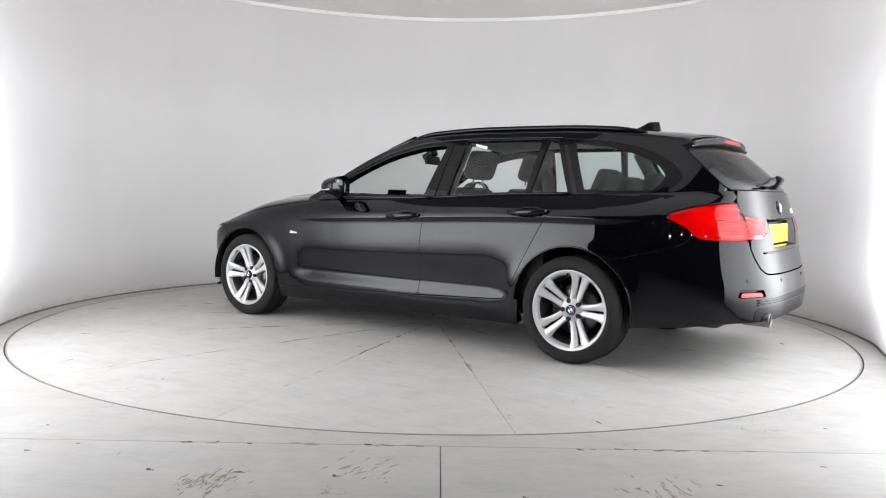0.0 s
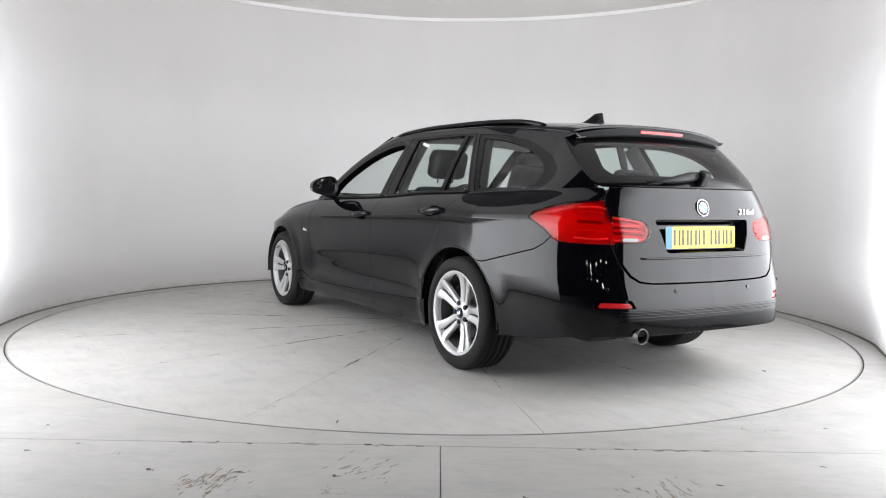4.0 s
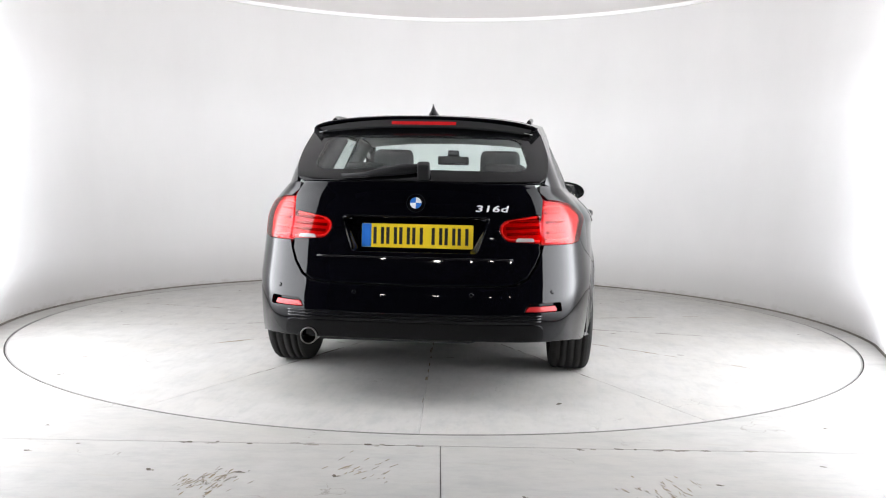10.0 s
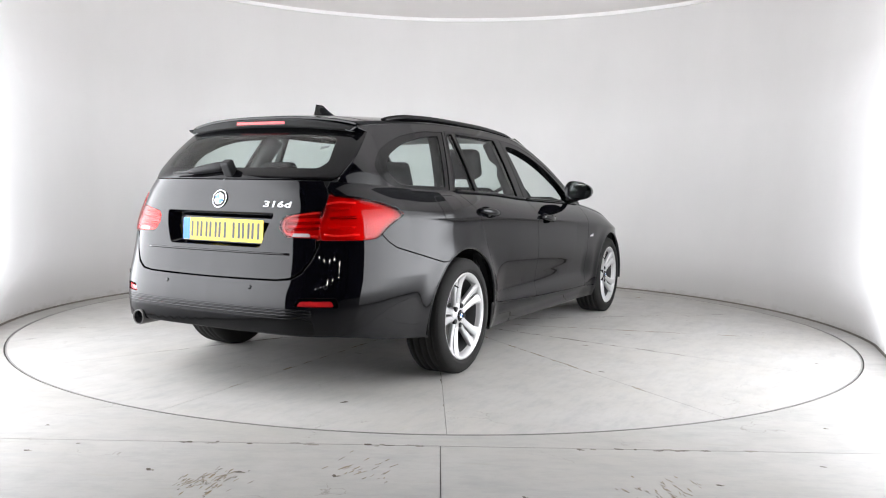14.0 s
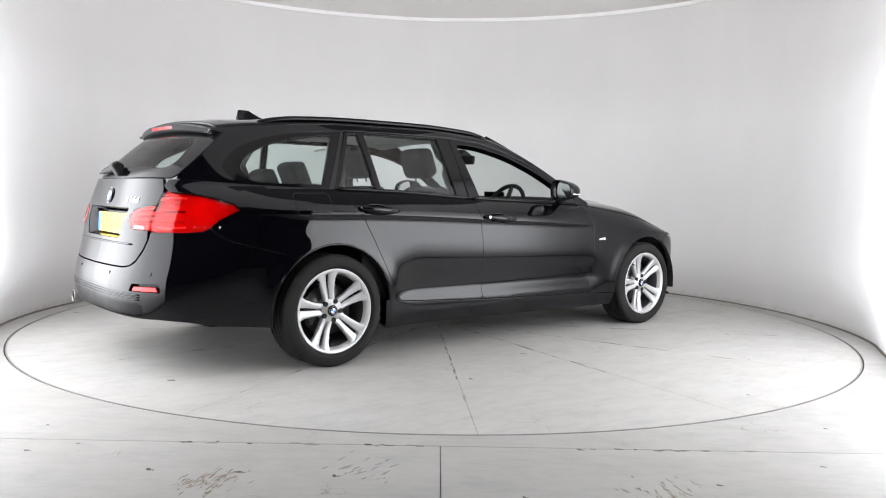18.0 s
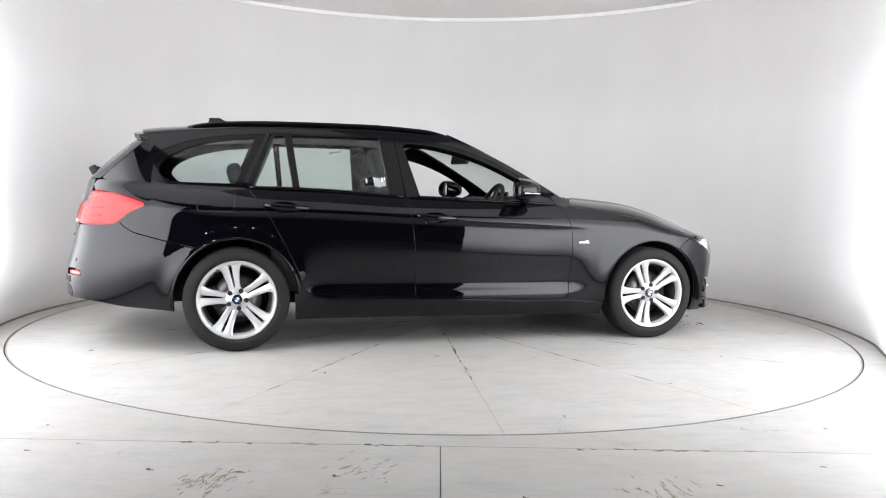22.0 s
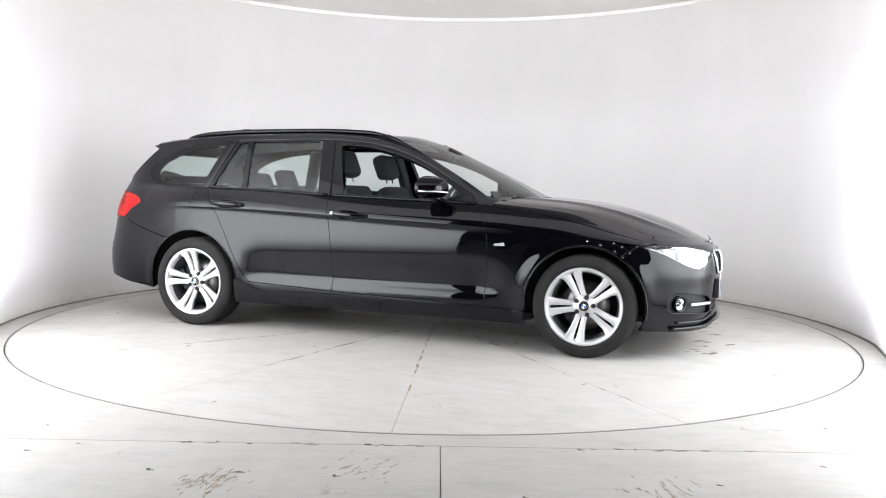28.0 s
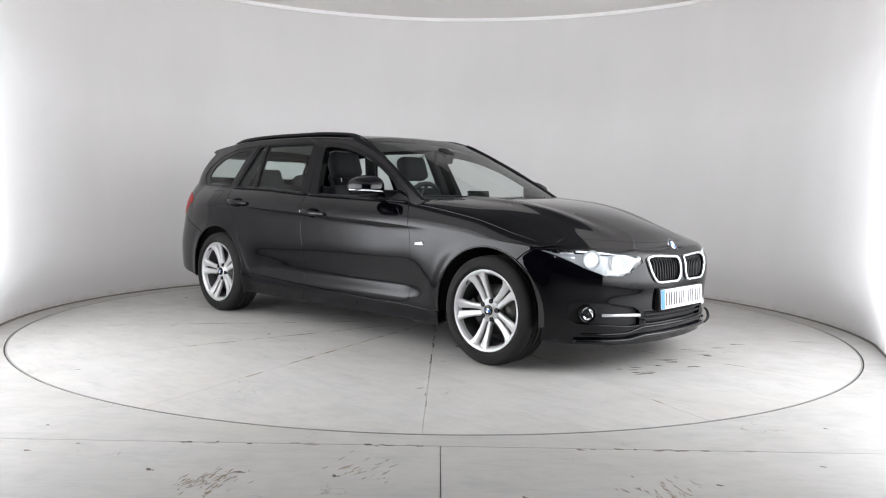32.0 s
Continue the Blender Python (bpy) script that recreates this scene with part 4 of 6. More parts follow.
    o = [(-0.347, 0.955)] + [(-0.400, 1.346)] + top + [(0.70, 0.928)] + belt_line(0.6, -0.30, 12, 0.001)
    hole_top = [(x, float(gutter_z(x)) - 0.062) for x in np.linspace(-0.30, 0.50, 20)]
    h = rounded([(-0.255, 0.962), (-0.350, 1.305)] + hole_top + [(0.575, 0.985), (0.50, 0.946)], [0.015, 0.03] + [0.03] * 20 + [0.03, 0.02])
    fw = sheet("door_window", o, lambda a, b: flank(a, b, -0.003, s), GLOSS, fd, holes=[h], step=0.025, gap=0.002, depth=0.05, label="open front door window frame with the pane lowered")
    # belt strip
    for nm, x0, x1, par in (("belt_strip", 0.68, -0.33, fd), ("belt_strip", -0.37, -1.33, rd)):
        line = [np.array((x, s * (float(house(np.array(x), belt_z(x))) + 0.008), float(belt_z(x)) + 0.006)) for x in np.linspace(x0, x1, 24)]
        tube(nm, line, 0.008, GLOSS, par, "gloss black window strip", seg=8, scale_y=1.2)
    # roof rail
    xs = np.linspace(-1.70, 0.02, 50)
    line = []
    for x in xs:
        t = min(1, (x + 1.70) / 0.22, (0.02 - x) / 0.20)
        y = float(house(np.array(x), gutter_z(x))) - 0.065
        z = float(roof(np.array([x]), np.array([y]))[0, 2])
        line.append((x, s * y, z - 0.008 + 0.022 * math.sin(math.pi / 2 * max(0, t)) ** 0.7))
    tube("roof_rail", line, 0.013, GLOSS, car, "slim gloss black roof rail", seg=10, scale_y=1.2)
    # mirror
    mirror(fd, s)
    return fd, rd


def mirror(parent, s):
    """A door mirror: rounded shell with a flat foot, recessed glass and an indicator strip."""
    cx, cy, cz = 0.425, s * 0.925, 1.015
    cols = 36
    rings = [(0.096 - 0.146 * q ** 1.9, math.sin(math.pi / 2 * q) ** 0.75) for q in np.linspace(0.04, 1, 14)]
    rings += [(-0.055, 0.985), (-0.054, 0.93), (-0.022, 0.87)]

    def at(o, sc, a):
        ca, sa = math.cos(a), math.sin(a)
        y = 0.106 * sc * np.sign(ca) * abs(ca) ** 0.78
        z = (0.078 if sa > 0 else 0.060) * sc * np.sign(sa) * abs(sa) ** 0.78
        z *= 1 - 0.25 * y / 0.108
        return (float(cx + o - 0.16 * max(0, y) * (0.9 if o < 0 else 0.6) + (0.35 if o > 0 else 0.05) * abs(min(0, y))), float(cy + s * y), float(cz + z))

    bm = bmesh.new()
    vs = [[bm.verts.new(at(o, sc, 2 * math.pi * k / cols)) for k in range(cols)] for o, sc in rings]
    for a, b in zip(vs[:-1], vs[1:]):
        for k in range(cols):
            bm.faces.new((a[k], a[(k + 1) % cols], b[(k + 1) % cols], b[k]))
    bm.faces.new(vs[0])
    sh = part("door_mirror", bm, PAINT, parent, "black door mirror with a silver indicator strip", True)
    bm = bmesh.new()
    bm.faces.new([bm.verts.new(at(-0.026, 0.885, 2 * math.pi * k / cols)) for k in range(cols)])
    bm.faces.new([bm.verts.new(at(-0.022, 0.885, 2 * math.pi * k / cols)) for k in range(cols)])
    part("mirror_glass", bm, CHROME, sh)
    line = []
    for f in np.linspace(-0.72, 0.97, 22):
        # where the shell passes the strip's height at this share of its width
        qs = [(o, sc) for o, sc in rings[:14] if sc >= min(1, (abs(f) ** 2.56 + (0.020 / 0.060) ** 2.56) ** (1 / 2.56))]
        o, sc = qs[0] if qs else rings[13]
        y = 0.108 * f
        line.append((cx + o - 0.16 * max(0, y) * (0.9 if o < 0 else 0.6) + (0.35 if o > 0 else 0.05) * abs(min(0, y)) + 0.001, cy + s * y, cz - 0.020 * (1 - 0.25 * f)))
    line = spline(np.array(line)[::3], 5)
    tube("indicator", line, 0.005, WHITE, sh, "pale indicator strip", seg=8)
    tube("mirror_foot", [(cx + 0.05, s * 0.775, cz - 0.083), (cx + 0.04, s * 0.81, cz - 0.075), (cx + 0.02, s * 0.85, cz - 0.066), (cx, s * 0.90, cz - 0.05)], [0.035, 0.03, 0.026, 0.03], GLOSS, sh, seg=10, scale_y=0.6)
    tri = [(0.50, 0.946), (0.58, 0.985), (0.66, 0.955), (0.70, 0.93)]
    sheet("mirror_triangle", tri, lambda a, b: flank(a, b, 0.002, s), BLACK, sh, step=0.03)


def wheel(x, s, spin, steer=0.0):
    """An alloy wheel with five twin spokes, its tyre and brake."""
    y = 0.790 if x < 0 else 0.772
    R = 0.2385
    w = turned("wheel", [(-0.09, 0.205), (-0.06, 0.196), (0.03, 0.200), (0.075, 0.212), (0.092, 0.226), (0.098, R), (0.103, R + 0.001), (0.1045, R - 0.004), (0.101, R - 0.012), (0.094, R - 0.020), (0.080, 0.212), (0.03, 0.212), (-0.085, 0.209), (-0.09, 0.205)],
               SILVER, car, Matrix.Translation((x, s * y, WHEEL_R)) @ (pose(0, 0, 0, 0, 0, 180) if s < 0 else Matrix()) @ pose(0, 0, 0, 0, spin, 0), 72, "silver alloy wheel with five twin spokes")
    turned("barrel", [(-0.088, 0.203), (-0.05, 0.194), (0.03, 0.197), (0.070, 0.207)], BARREL, w, None, 48, "inner barrel of the rim with shade put into its colour")
    # tyre
    prof = [(-0.085, 0.212), (-0.108, 0.235), (-0.113, 0.262), (-0.108, 0.292), (-0.096, 0.309), (-0.086, 0.3150)]
    for g in (-0.058, -0.020, 0.020, 0.058):
        prof += [(g - 0.005, 0.318), (g - 0.0045, 0.310), (g + 0.0045, 0.310), (g + 0.005, 0.318)]
    prof += [(0.086, 0.3150), (0.096, 0.309), (0.108, 0.292), (0.113, 0.262), (0.1115, 0.252), (0.109, 0.2515), (0.108, 0.243), (0.102, R + 0.001), (0.09, 0.222)]
    t = turned("tyre", prof, RUBBER, w, None, 96, "black road tyre with grooved tread")
    # shoulder blocks
    v, f = [], []
    for sd in (-1, 1):
        for i in range(72):
            a = 2 * math.pi * i / 72
            c = len(v)
            for (yy, rr) in ((0.070, 0.3187), (0.085, 0.3162), (0.0985, 0.3075)):
                for da in (-0.030, 0.030):
                    v.append((rr * math.cos(a + da), sd * yy, rr * math.sin(a + da)))
            q = [(c, c + 1, c + 3, c + 2), (c + 2, c + 3, c + 5, c + 4)]
            f += q if sd < 0 else [k[::-1] for k in q]
    tagged(py_part("tread_texture", v, f, RUBBER, w), kind="stuff")
    # spokes
    st = [(0.045, 0.062, 0.0, 0.038), (0.070, 0.0635, 0.0020, 0.036), (0.095, 0.066, 0.0045, 0.0375), (0.13, 0.071, 0.0065, 0.043), (0.175, 0.081, 0.0080, 0.052), (0.205, 0.090, 0.0085, 0.061), (0.222, 0.096, 0.0075, 0.073), (0.231, 0.099, 0.0065, 0.085)]
    v, f = [], []
    for r, yo, i0, o0 in st:
        hw, mid = (o0 - i0) / 2, (o0 + i0) / 2
        for k, (q, yy) in enumerate(((-hw, -0.022), (-hw, -0.009), (-hw + 0.003, -0.006), (hw * 0.25, 0.0022), (hw - 0.004, -0.0005), (hw, -0.006), (hw, -0.022))):
            v.append((math.sqrt(max(r * r - (q + mid) ** 2 * (r > 0.2), 0)), yo + yy, q + mid))
    m = 7
    f = [(i * m + k, i * m + k + 1, (i + 1) * m + k + 1, (i + 1) * m + k) for i in range(len(st) - 1) for k in range(m - 1)]
    f += [((i) * m + 6, i * m, (i + 1) * m, (i + 1) * m + 6) for i in range(len(st) - 1)]
    f.append(tuple(range((len(st) - 1) * m, len(st) * m)))
    mesh = bpy.data.meshes.new("spoke")
    mesh.from_pydata(v, [], f)
    bm = bmesh.new()
    bm.from_mesh(mesh)
    bmesh.ops.recalc_face_normals(bm, faces=bm.faces)
    bm.to_mesh(mesh)
    bm.free()
    mesh.materials.append(SILVER)
    mesh.polygons.foreach_set("use_smooth", [p.normal.y > 0.8 for p in mesh.polygons])
    for k in range(5):
        for e in (-1, 1):
            ob = new("spoke", mesh)
            ob.parent = w
            ob.matrix_basis = pose(0, 0, 0, 0, -(90 + 72 * k), 0) @ Matrix.Diagonal((1, 1, e, 1))
    turned("hub", [(0.0, 0.072), (0.058, 0.070), (0.066, 0.062), (0.066, 0.035), (0.071, 0.033), (0.071, 0.0001)], SILVER, w, None, 40)
    cap = turned("hub_cap", [(0.068, 0.031), (0.0755, 0.030), (0.077, 0.026), (0.0765, 0.0001)], GLOSS, w, None, 32)
    roundel(cap, Matrix.Translation((0, 0.0772, 0)) @ pose(0, 0, 0, -90), 0.024)
    bm = bmesh.new()
    bmesh.ops.create_cone(bm, cap_ends=True, segments=12, radius1=0.0150, radius2=0.0140, depth=0.016)
    bolt = bpy.data.meshes.new("lug_bolt")
    bm.to_mesh(bolt)
    bm.free()
    bolt.materials.append(MATT)
    for k in range(5):
        a = math.radians(90 + 36 + 72 * k)
        ob = new("lug_bolt", bolt)
        ob.parent = w
        ob.matrix_basis = Matrix.Translation((0.056 * math.cos(a), 0.064, 0.056 * math.sin(a))) @ pose(0, 0, 0, -90)
    bm = bmesh.new()
    rod(bm, (0.222 * math.cos(1.2), 0.085, 0.222 * math.sin(1.2)), (0.200 * math.cos(1.2), 0.115, 0.200 * math.sin(1.2)), 0.004)
    part("valve", bm, BLACK, w)
    turned("brake_disc", [(0.012, 0.07), (0.012, 0.150), (-0.012, 0.150), (-0.012, 0.07)], STEEL, w, None, 48, "grey steel brake disc")
    bm = bmesh.new()
    box(bm, (0.125, 0.0, 0.03), (0.07, 0.07, 0.15), pose(0, 0, 0, 0, 20, 0), 0.012)
    part("brake_caliper", bm, BLACK, w)
    turned("wheel_back", [(-0.085, 0.205), (-0.085, 0.01)], MATT, w, None, 32)
    return w


def roundel(parent, m, r):
    """A round enamel badge: chrome rim, black ring and blue and white quarters."""
    def disc(name, r0, z0, z1, mat_, seg=28, a0=0, a1=360):
        ang = np.radians(np.linspace(a0, a1, seg, endpoint=(a1 - a0 < 360)))
        pts = [(r0 * math.cos(a), r0 * math.sin(a)) for a in ang]
        if a1 - a0 < 360:
            pts.append((0, 0))
        return slab(name, pts, z1 - z0, mat_, parent, m @ Matrix.Translation((0, 0, z0)))

    disc("badge_rim", r, 0, 0.0012 + r * 0.03, CHROME)
    disc("badge_ring", r * 0.945, 0.0002, 0.0016 + r * 0.035, GLOSS)
    h = 0.002 + r * 0.042
    disc("badge_rim", r * 0.64, 0.0004, h, CHROME)
    for k in range(4):
        disc("badge_quarter", r * 0.60, 0.0006, h + 0.0006, WHITE if k % 2 == 0 else BLUE, 10, 90 * k, 90 * k + 90)


def plate(parent_m, name_label, film, s_txt=1):
    """A number plate; its characters are plain bars."""
    w, h = 0.520, 0.111
    p = slab("number_plate", rounded([(-w / 2, -h / 2), (w / 2, -h / 2), (w / 2, h / 2), (-w / 2, h / 2)], 0.008), 0.004, film, car, parent_m, 0.0008, name_label)
    band = [(-w / 2 + 0.001, -h / 2 + 0.001), (-w / 2 + 0.045, -h / 2 + 0.001), (-w / 2 + 0.045, h / 2 - 0.001), (-w / 2 + 0.001, h / 2 - 0.001)]
    slab("plate_band", band, 0.0006, PLATE_BLUE, p, Matrix.Translation((0, 0, 0.0042)))
    x = -0.205
    for k in range(7):
        cw = 0.050
        if k == 4:
            x += 0.030
        for x0 in (x, x + cw - 0.015):
            slab("character_bar", [(x0, -0.0395), (x0 + 0.015, -0.0395), (x0 + 0.015, 0.0395), (x0, 0.0395)], 0.0005, INK, p, Matrix.Translation((0, 0, 0.0042)))
        x += cw + 0.0105
    return p


def mirrored(poly):
    return [(-a, b) for a, b in poly][::-1]


def front_uz(pts, step=0.012):
    """(y, z) corners of the right side to signed (u, z)."""
    p = resample(pts, step)
    return np.stack([np.sign(p[:, 0]) * front_u(p[:, 0]), p[:, 1]], 1)


def rear_vz(pts, step=0.012):
    p = resample(pts, step)
    return np.stack([np.sign(p[:, 0]) * (U_END - rear_u(np.abs(p[:, 0]) * 1.02)), p[:, 1]], 1)


HEAD = [(0.838, 0.690), (0.785, 0.699), (0.70, 0.696), (0.60, 0.688), (0.47, 0.672), (0.375, 0.660), (0.370, 0.628), (0.445, 0.600), (0.475, 0.565), (0.53, 0.551), (0.62, 0.553), (0.71, 0.595), (0.785, 0.650)]
KIDNEY = rounded([(0.028, 0.652), (0.28, 0.664), (0.355, 0.650), (0.345, 0.58), (0.29, 0.503), (0.06, 0.502), (0.024, 0.54)], [0.03, 0.03, 0.03, 0.06, 0.05, 0.04, 0.04])
SIDE_IN = [(0.395, 0.352), (0.44, 0.378), (0.60, 0.405), (0.735, 0.418), (0.765, 0.395), (0.770, 0.315), (0.74, 0.290), (0.46, 0.268), (0.395, 0.272)]
MID_IN = [(-0.375, 0.350), (0.375, 0.350), (0.345, 0.275), (-0.345, 0.275)]


def front_end():
    edge = [(1.735, 0.185)] + [p for p in arc(1.405, 0.318, ARCH, -20, 55, 16)] + [(1.66, 0.665), (1.715, 0.694), (1.80, 0.7065)]
    e = sides(edge, 0.02)[: 0 or None]
    # sides() closes the line, so keep only the part up to the last corner
    last = int(np.argmin(np.hypot(e[:, 1] - 0.7065, e[:, 0] - side_u(np.array([1.80]), np.array([0.7065]))[0])))
    e = e[: last + 1]
    top = [(u, float(belt_z(body(np.array([u]), np.array([0.70]), 0, 1)[0, 0])) - 0.001) for u in np.linspace(e[-1, 0], 0, 24)[1:]]
    half = [(0.30, 0.165), (0.6, 0.168)] + [tuple(q) for q in e] + top[:-1]
    poly = [(0.0, 0.163)] + half + [(0.0, top[-1][1])] + mirrored(half)
    holes = []
    for h in (HEAD, KIDNEY, SIDE_IN):
        q = front_uz(h)
        holes += [q, np.stack([-q[:, 0], q[:, 1]], 1)]
    q = np.array(resample(MID_IN, 0.02))
    holes.append(np.stack([np.sign(q[:, 0]) * front_u(q[:, 0]), q[:, 1]], 1))
    bump = sheet("front_bumper", poly, nose, PAINT, car, holes=holes, step=0.02, gap=GAP_W / 2, depth=0.03, label="black front bumper with dark air intakes")
    # intakes
    for s in (1, -1):
        q = front_uz(SIDE_IN)
        q = np.stack([q[:, 0] * s, q[:, 1]], 1)
        sheet("side_intake", shrink(q, -0.012), lambda a, b: nose(a, b, -0.028), BLACK, bump, step=0.025, label="black plastic side intake")
        line = [nose(np.array([s * front_u(np.array([y]))[0]]), np.array([z]), -0.004)[0] for y, z in ((0.395, 0.330), (0.47, 0.333), (0.55, 0.336), (0.625, 0.338))]
        tube("intake_strip", line, 0.0085, SATIN, bump, "satin silver trim strip", seg=8, scale_y=1.1)
        c = nose(np.array([s * front_u(np.array([0.690]))[0]]), np.array([0.345]), -0.018)[0]
        m = Matrix.Translation(c) @ pose(0, 0, 0, 0, 0, -s * 40) @ pose(0, 0, 0, 0, 0, -90)
        fog = turned("fog_lamp", [(-0.02, 0.050), (0.012, 0.052), (0.014, 0.044), (0.004, 0.036)], GLOSS, bump, m, 32, "round fog lamp in a black bezel")
        turned("reflector", [(0.002, 0.035), (-0.02, 0.012), (-0.02, 0.0001)], CHROME, fog, None, 28)
        turned("lens", [(0.004, 0.036), (0.010, 0.026), (0.012, 0.0001)], LENS, fog, None, 28)
    sheet("lower_intake", [(-0.42, 0.262), (0.42, 0.262), (0.42, 0.362), (-0.42, 0.362)], lambda a, b: nose(a, b, -0.03), MATT, bump, step=0.03)
    for z in (0.300, 0.326):
        line = [nose(np.array([u]), np.array([z]), -0.012)[0] for u in np.linspace(-0.36, 0.36, 21) if abs(u) > 1e-9]
        tube("grille_bar", line, 0.006, BLACK, bump, seg=6)
    # lip
    def lip(z, off, r, mat_, nm, u1=0.86):
        line = []
        for u in np.linspace(-u1, u1, 61):
            if abs(u) < 1e-6:
                u = 1e-6
            dz = 0.030 * np.clip((0.50 - abs(u)) / 0.12, 0, 1) * (1 if nm == "lip_strip" else 0.6)
            line.append(nose(np.array([u]), np.array([z + dz]), off)[0])
        tube(nm, line, r, mat_, bump, seg=8, scale_y=0.7)

    lip(0.232, 0.004, 0.010, PAINT, "lip_strip", 0.78)
    lip(0.196, 0.014, 0.016, PAINT, "splitter", 0.82)
    # torn end of the splitter at the left corner
    pts = [nose(np.array([u]), np.array([z]), o)[0] for u, z, o in ((-0.44, 0.205, 0.022), (-0.50, 0.212, 0.034), (-0.55, 0.232, 0.040), (-0.575, 0.262, 0.030), (-0.60, 0.276, 0.016))]
    tube("torn_lip", spline(np.array(pts), 4), 0.009, BLACK, bump, "torn black end of the splitter", seg=7, scale_y=0.7)
    # grille
    for s in (1, -1):
        q = front_uz(KIDNEY, 0.008)
        q = np.stack([q[:, 0] * s, q[:, 1]], 1)
        k = sheet("grille", shrink(q, -0.02), lambda a, b: nose(a, b, -0.045), MATT, car, step=0.03, label="twin-ring grille with black slats and a chrome surround")
        qq = shrink(q, 0.006)
        line = [nose(np.array([a if abs(a) > 1e-6 else 1e-6]), np.array([b]), 0.006)[0] for a, b in qq]
        tube("grille_surround", line, 0.0078, SURROUND, k, "chrome surround", seg=8, closed=True)
        lo, hi = q[:, 1].min(), q[:, 1].max()
        for i in range(11):
            y = 0.048 + 0.0265 * i
            u = s * front_u(np.array([y]))[0]
            col = np.array([[u, z] for z in np.linspace(lo, hi, 60)])
            zz = col[inside(col, q)][:, 1]
            if len(zz) < 3:
                continue
            z0, z1 = zz.min(), zz.max()
            line = [nose(np.array([u]), np.array([z]), -0.012)[0] for z in np.linspace(z0, z1, 8)]
            tube("slat", line, 0.0055, GLOSS, k, seg=6)
    # badge
    n = bonnet(np.array([2.092]), np.array([0.0]))[0]
    bd = part("nose_badge", rod(bmesh.new(), (0, 0, -0.004), (0, 0, 0.0), 0.040, seg=32), CHROME, car, "round blue and white enamel badge", True)
    bd.matrix_basis = Matrix.Translation((2.108, 0, 0.708)) @ pose(0, 0, 0, 0, 58, 0) @ pose(0, 0, 0, 0, 0, 90)
    roundel(bd, Matrix(), 0.041)
    # number plate and its holder
    plate(Matrix.Translation((2.180, 0, 0.410)) @ pose(0, 0, 0, 0, 86, 0) @ pose(0, 0, 0, 0, 0, 90), "white front number plate with a blue band and black bars", PLATE_WHITE)
    bm = bmesh.new()
    box(bm, (2.158, 0, 0.41), (0.035, 0.535, 0.125), bevel=0.006)
    part("plate_holder", bm, BLACK, car)
    cap = rounded([(0.435, 0.515), (0.485, 0.515), (0.475, 0.455), (0.43, 0.460)], 0.012)
    q = front_uz(cap, 0.006)
    i = shrink(q, 0.002)
    sheet("tow_cap_gap", q, lambda a, b: nose(a, b, 0.0008), MATT, bump, holes=[i], step=0.008, depth=0.002, lip=0)
    for s in (1, -1):
        head_lamp(s)


def head_lamp(s):
    q = front_uz(HEAD, 0.01)
    q = np.stack([q[:, 0] * s, q[:, 1]], 1)
    lamp = sheet("headlight", shrink(q, -0.006), lambda a, b: nose(a, b, -0.040), LAMP_CUP, car, step=0.025, depth=0.01, label="clear headlight with lit white lamp units")
    sheet("lens", q, lambda a, b: nose(a, b, 0.001), LENS, lamp, step=0.025, gap=0.003, depth=0.05, lip=0.002, label="clear lens")
    for y, z, r in ((0.665, 0.640, 0.046), (0.535, 0.618, 0.046)):
        c = nose(np.array([s * front_u(np.array([y]))[0]]), np.array([z]), -0.045)[0]
        yaw = -s * (20 if y < 0.6 else 38)
        m = Matrix.Translation(c) @ pose(0, 0, 0, 0, 0, yaw) @ pose(0, 0, 0, 0, 0, -90)
        un = turned("lamp_unit", [(-0.01, r + 0.006), (0.022, r + 0.006), (0.024, r), (0.01, r * 0.8)], LAMP_CUP, lamp, m, 32)
        turned("bulb_lens", [(0.008, r * 0.85), (0.022, r * 0.6), (0.028, 0.0001)], LAMP_ON, un, None, 28, "glowing round lamp lens")
    pts = [(0.43, 0.640), (0.50, 0.668), (0.62, 0.680), (0.72, 0.688)]
    line = [nose(np.array([s * front_u(np.array([y]))[0]]), np.array([z]), -0.018)[0] for y, z in spline(pts, 6)]
    tube("light_guide", line, 0.008, LAMP_ON, lamp, "glowing white light strip", seg=8)
    pts = [(0.39, 0.640), (0.45, 0.628), (0.47, 0.600), (0.50, 0.578), (0.60, 0.572)]
    line = [nose(np.array([s * front_u(np.array([y]))[0]]), np.array([z]), -0.018)[0] for y, z in spline(pts, 6)]
    tube("light_guide", line, 0.010, LAMP_ON, lamp, seg=8)
    for z in (0.672, 0.650):
        line = [nose(np.array([s * front_u(np.array([y]))[0]]), np.array([z]), -0.02)[0] for y in (0.735, 0.76, 0.785)]
        tube("side_marker", line, 0.007, SATIN, lamp, seg=8)


LAMP_OUT = [(0.600, 0.764), (0.590, 0.83), (0.607, 0.915), (0.630, 0.966), (0.685, 0.960)]


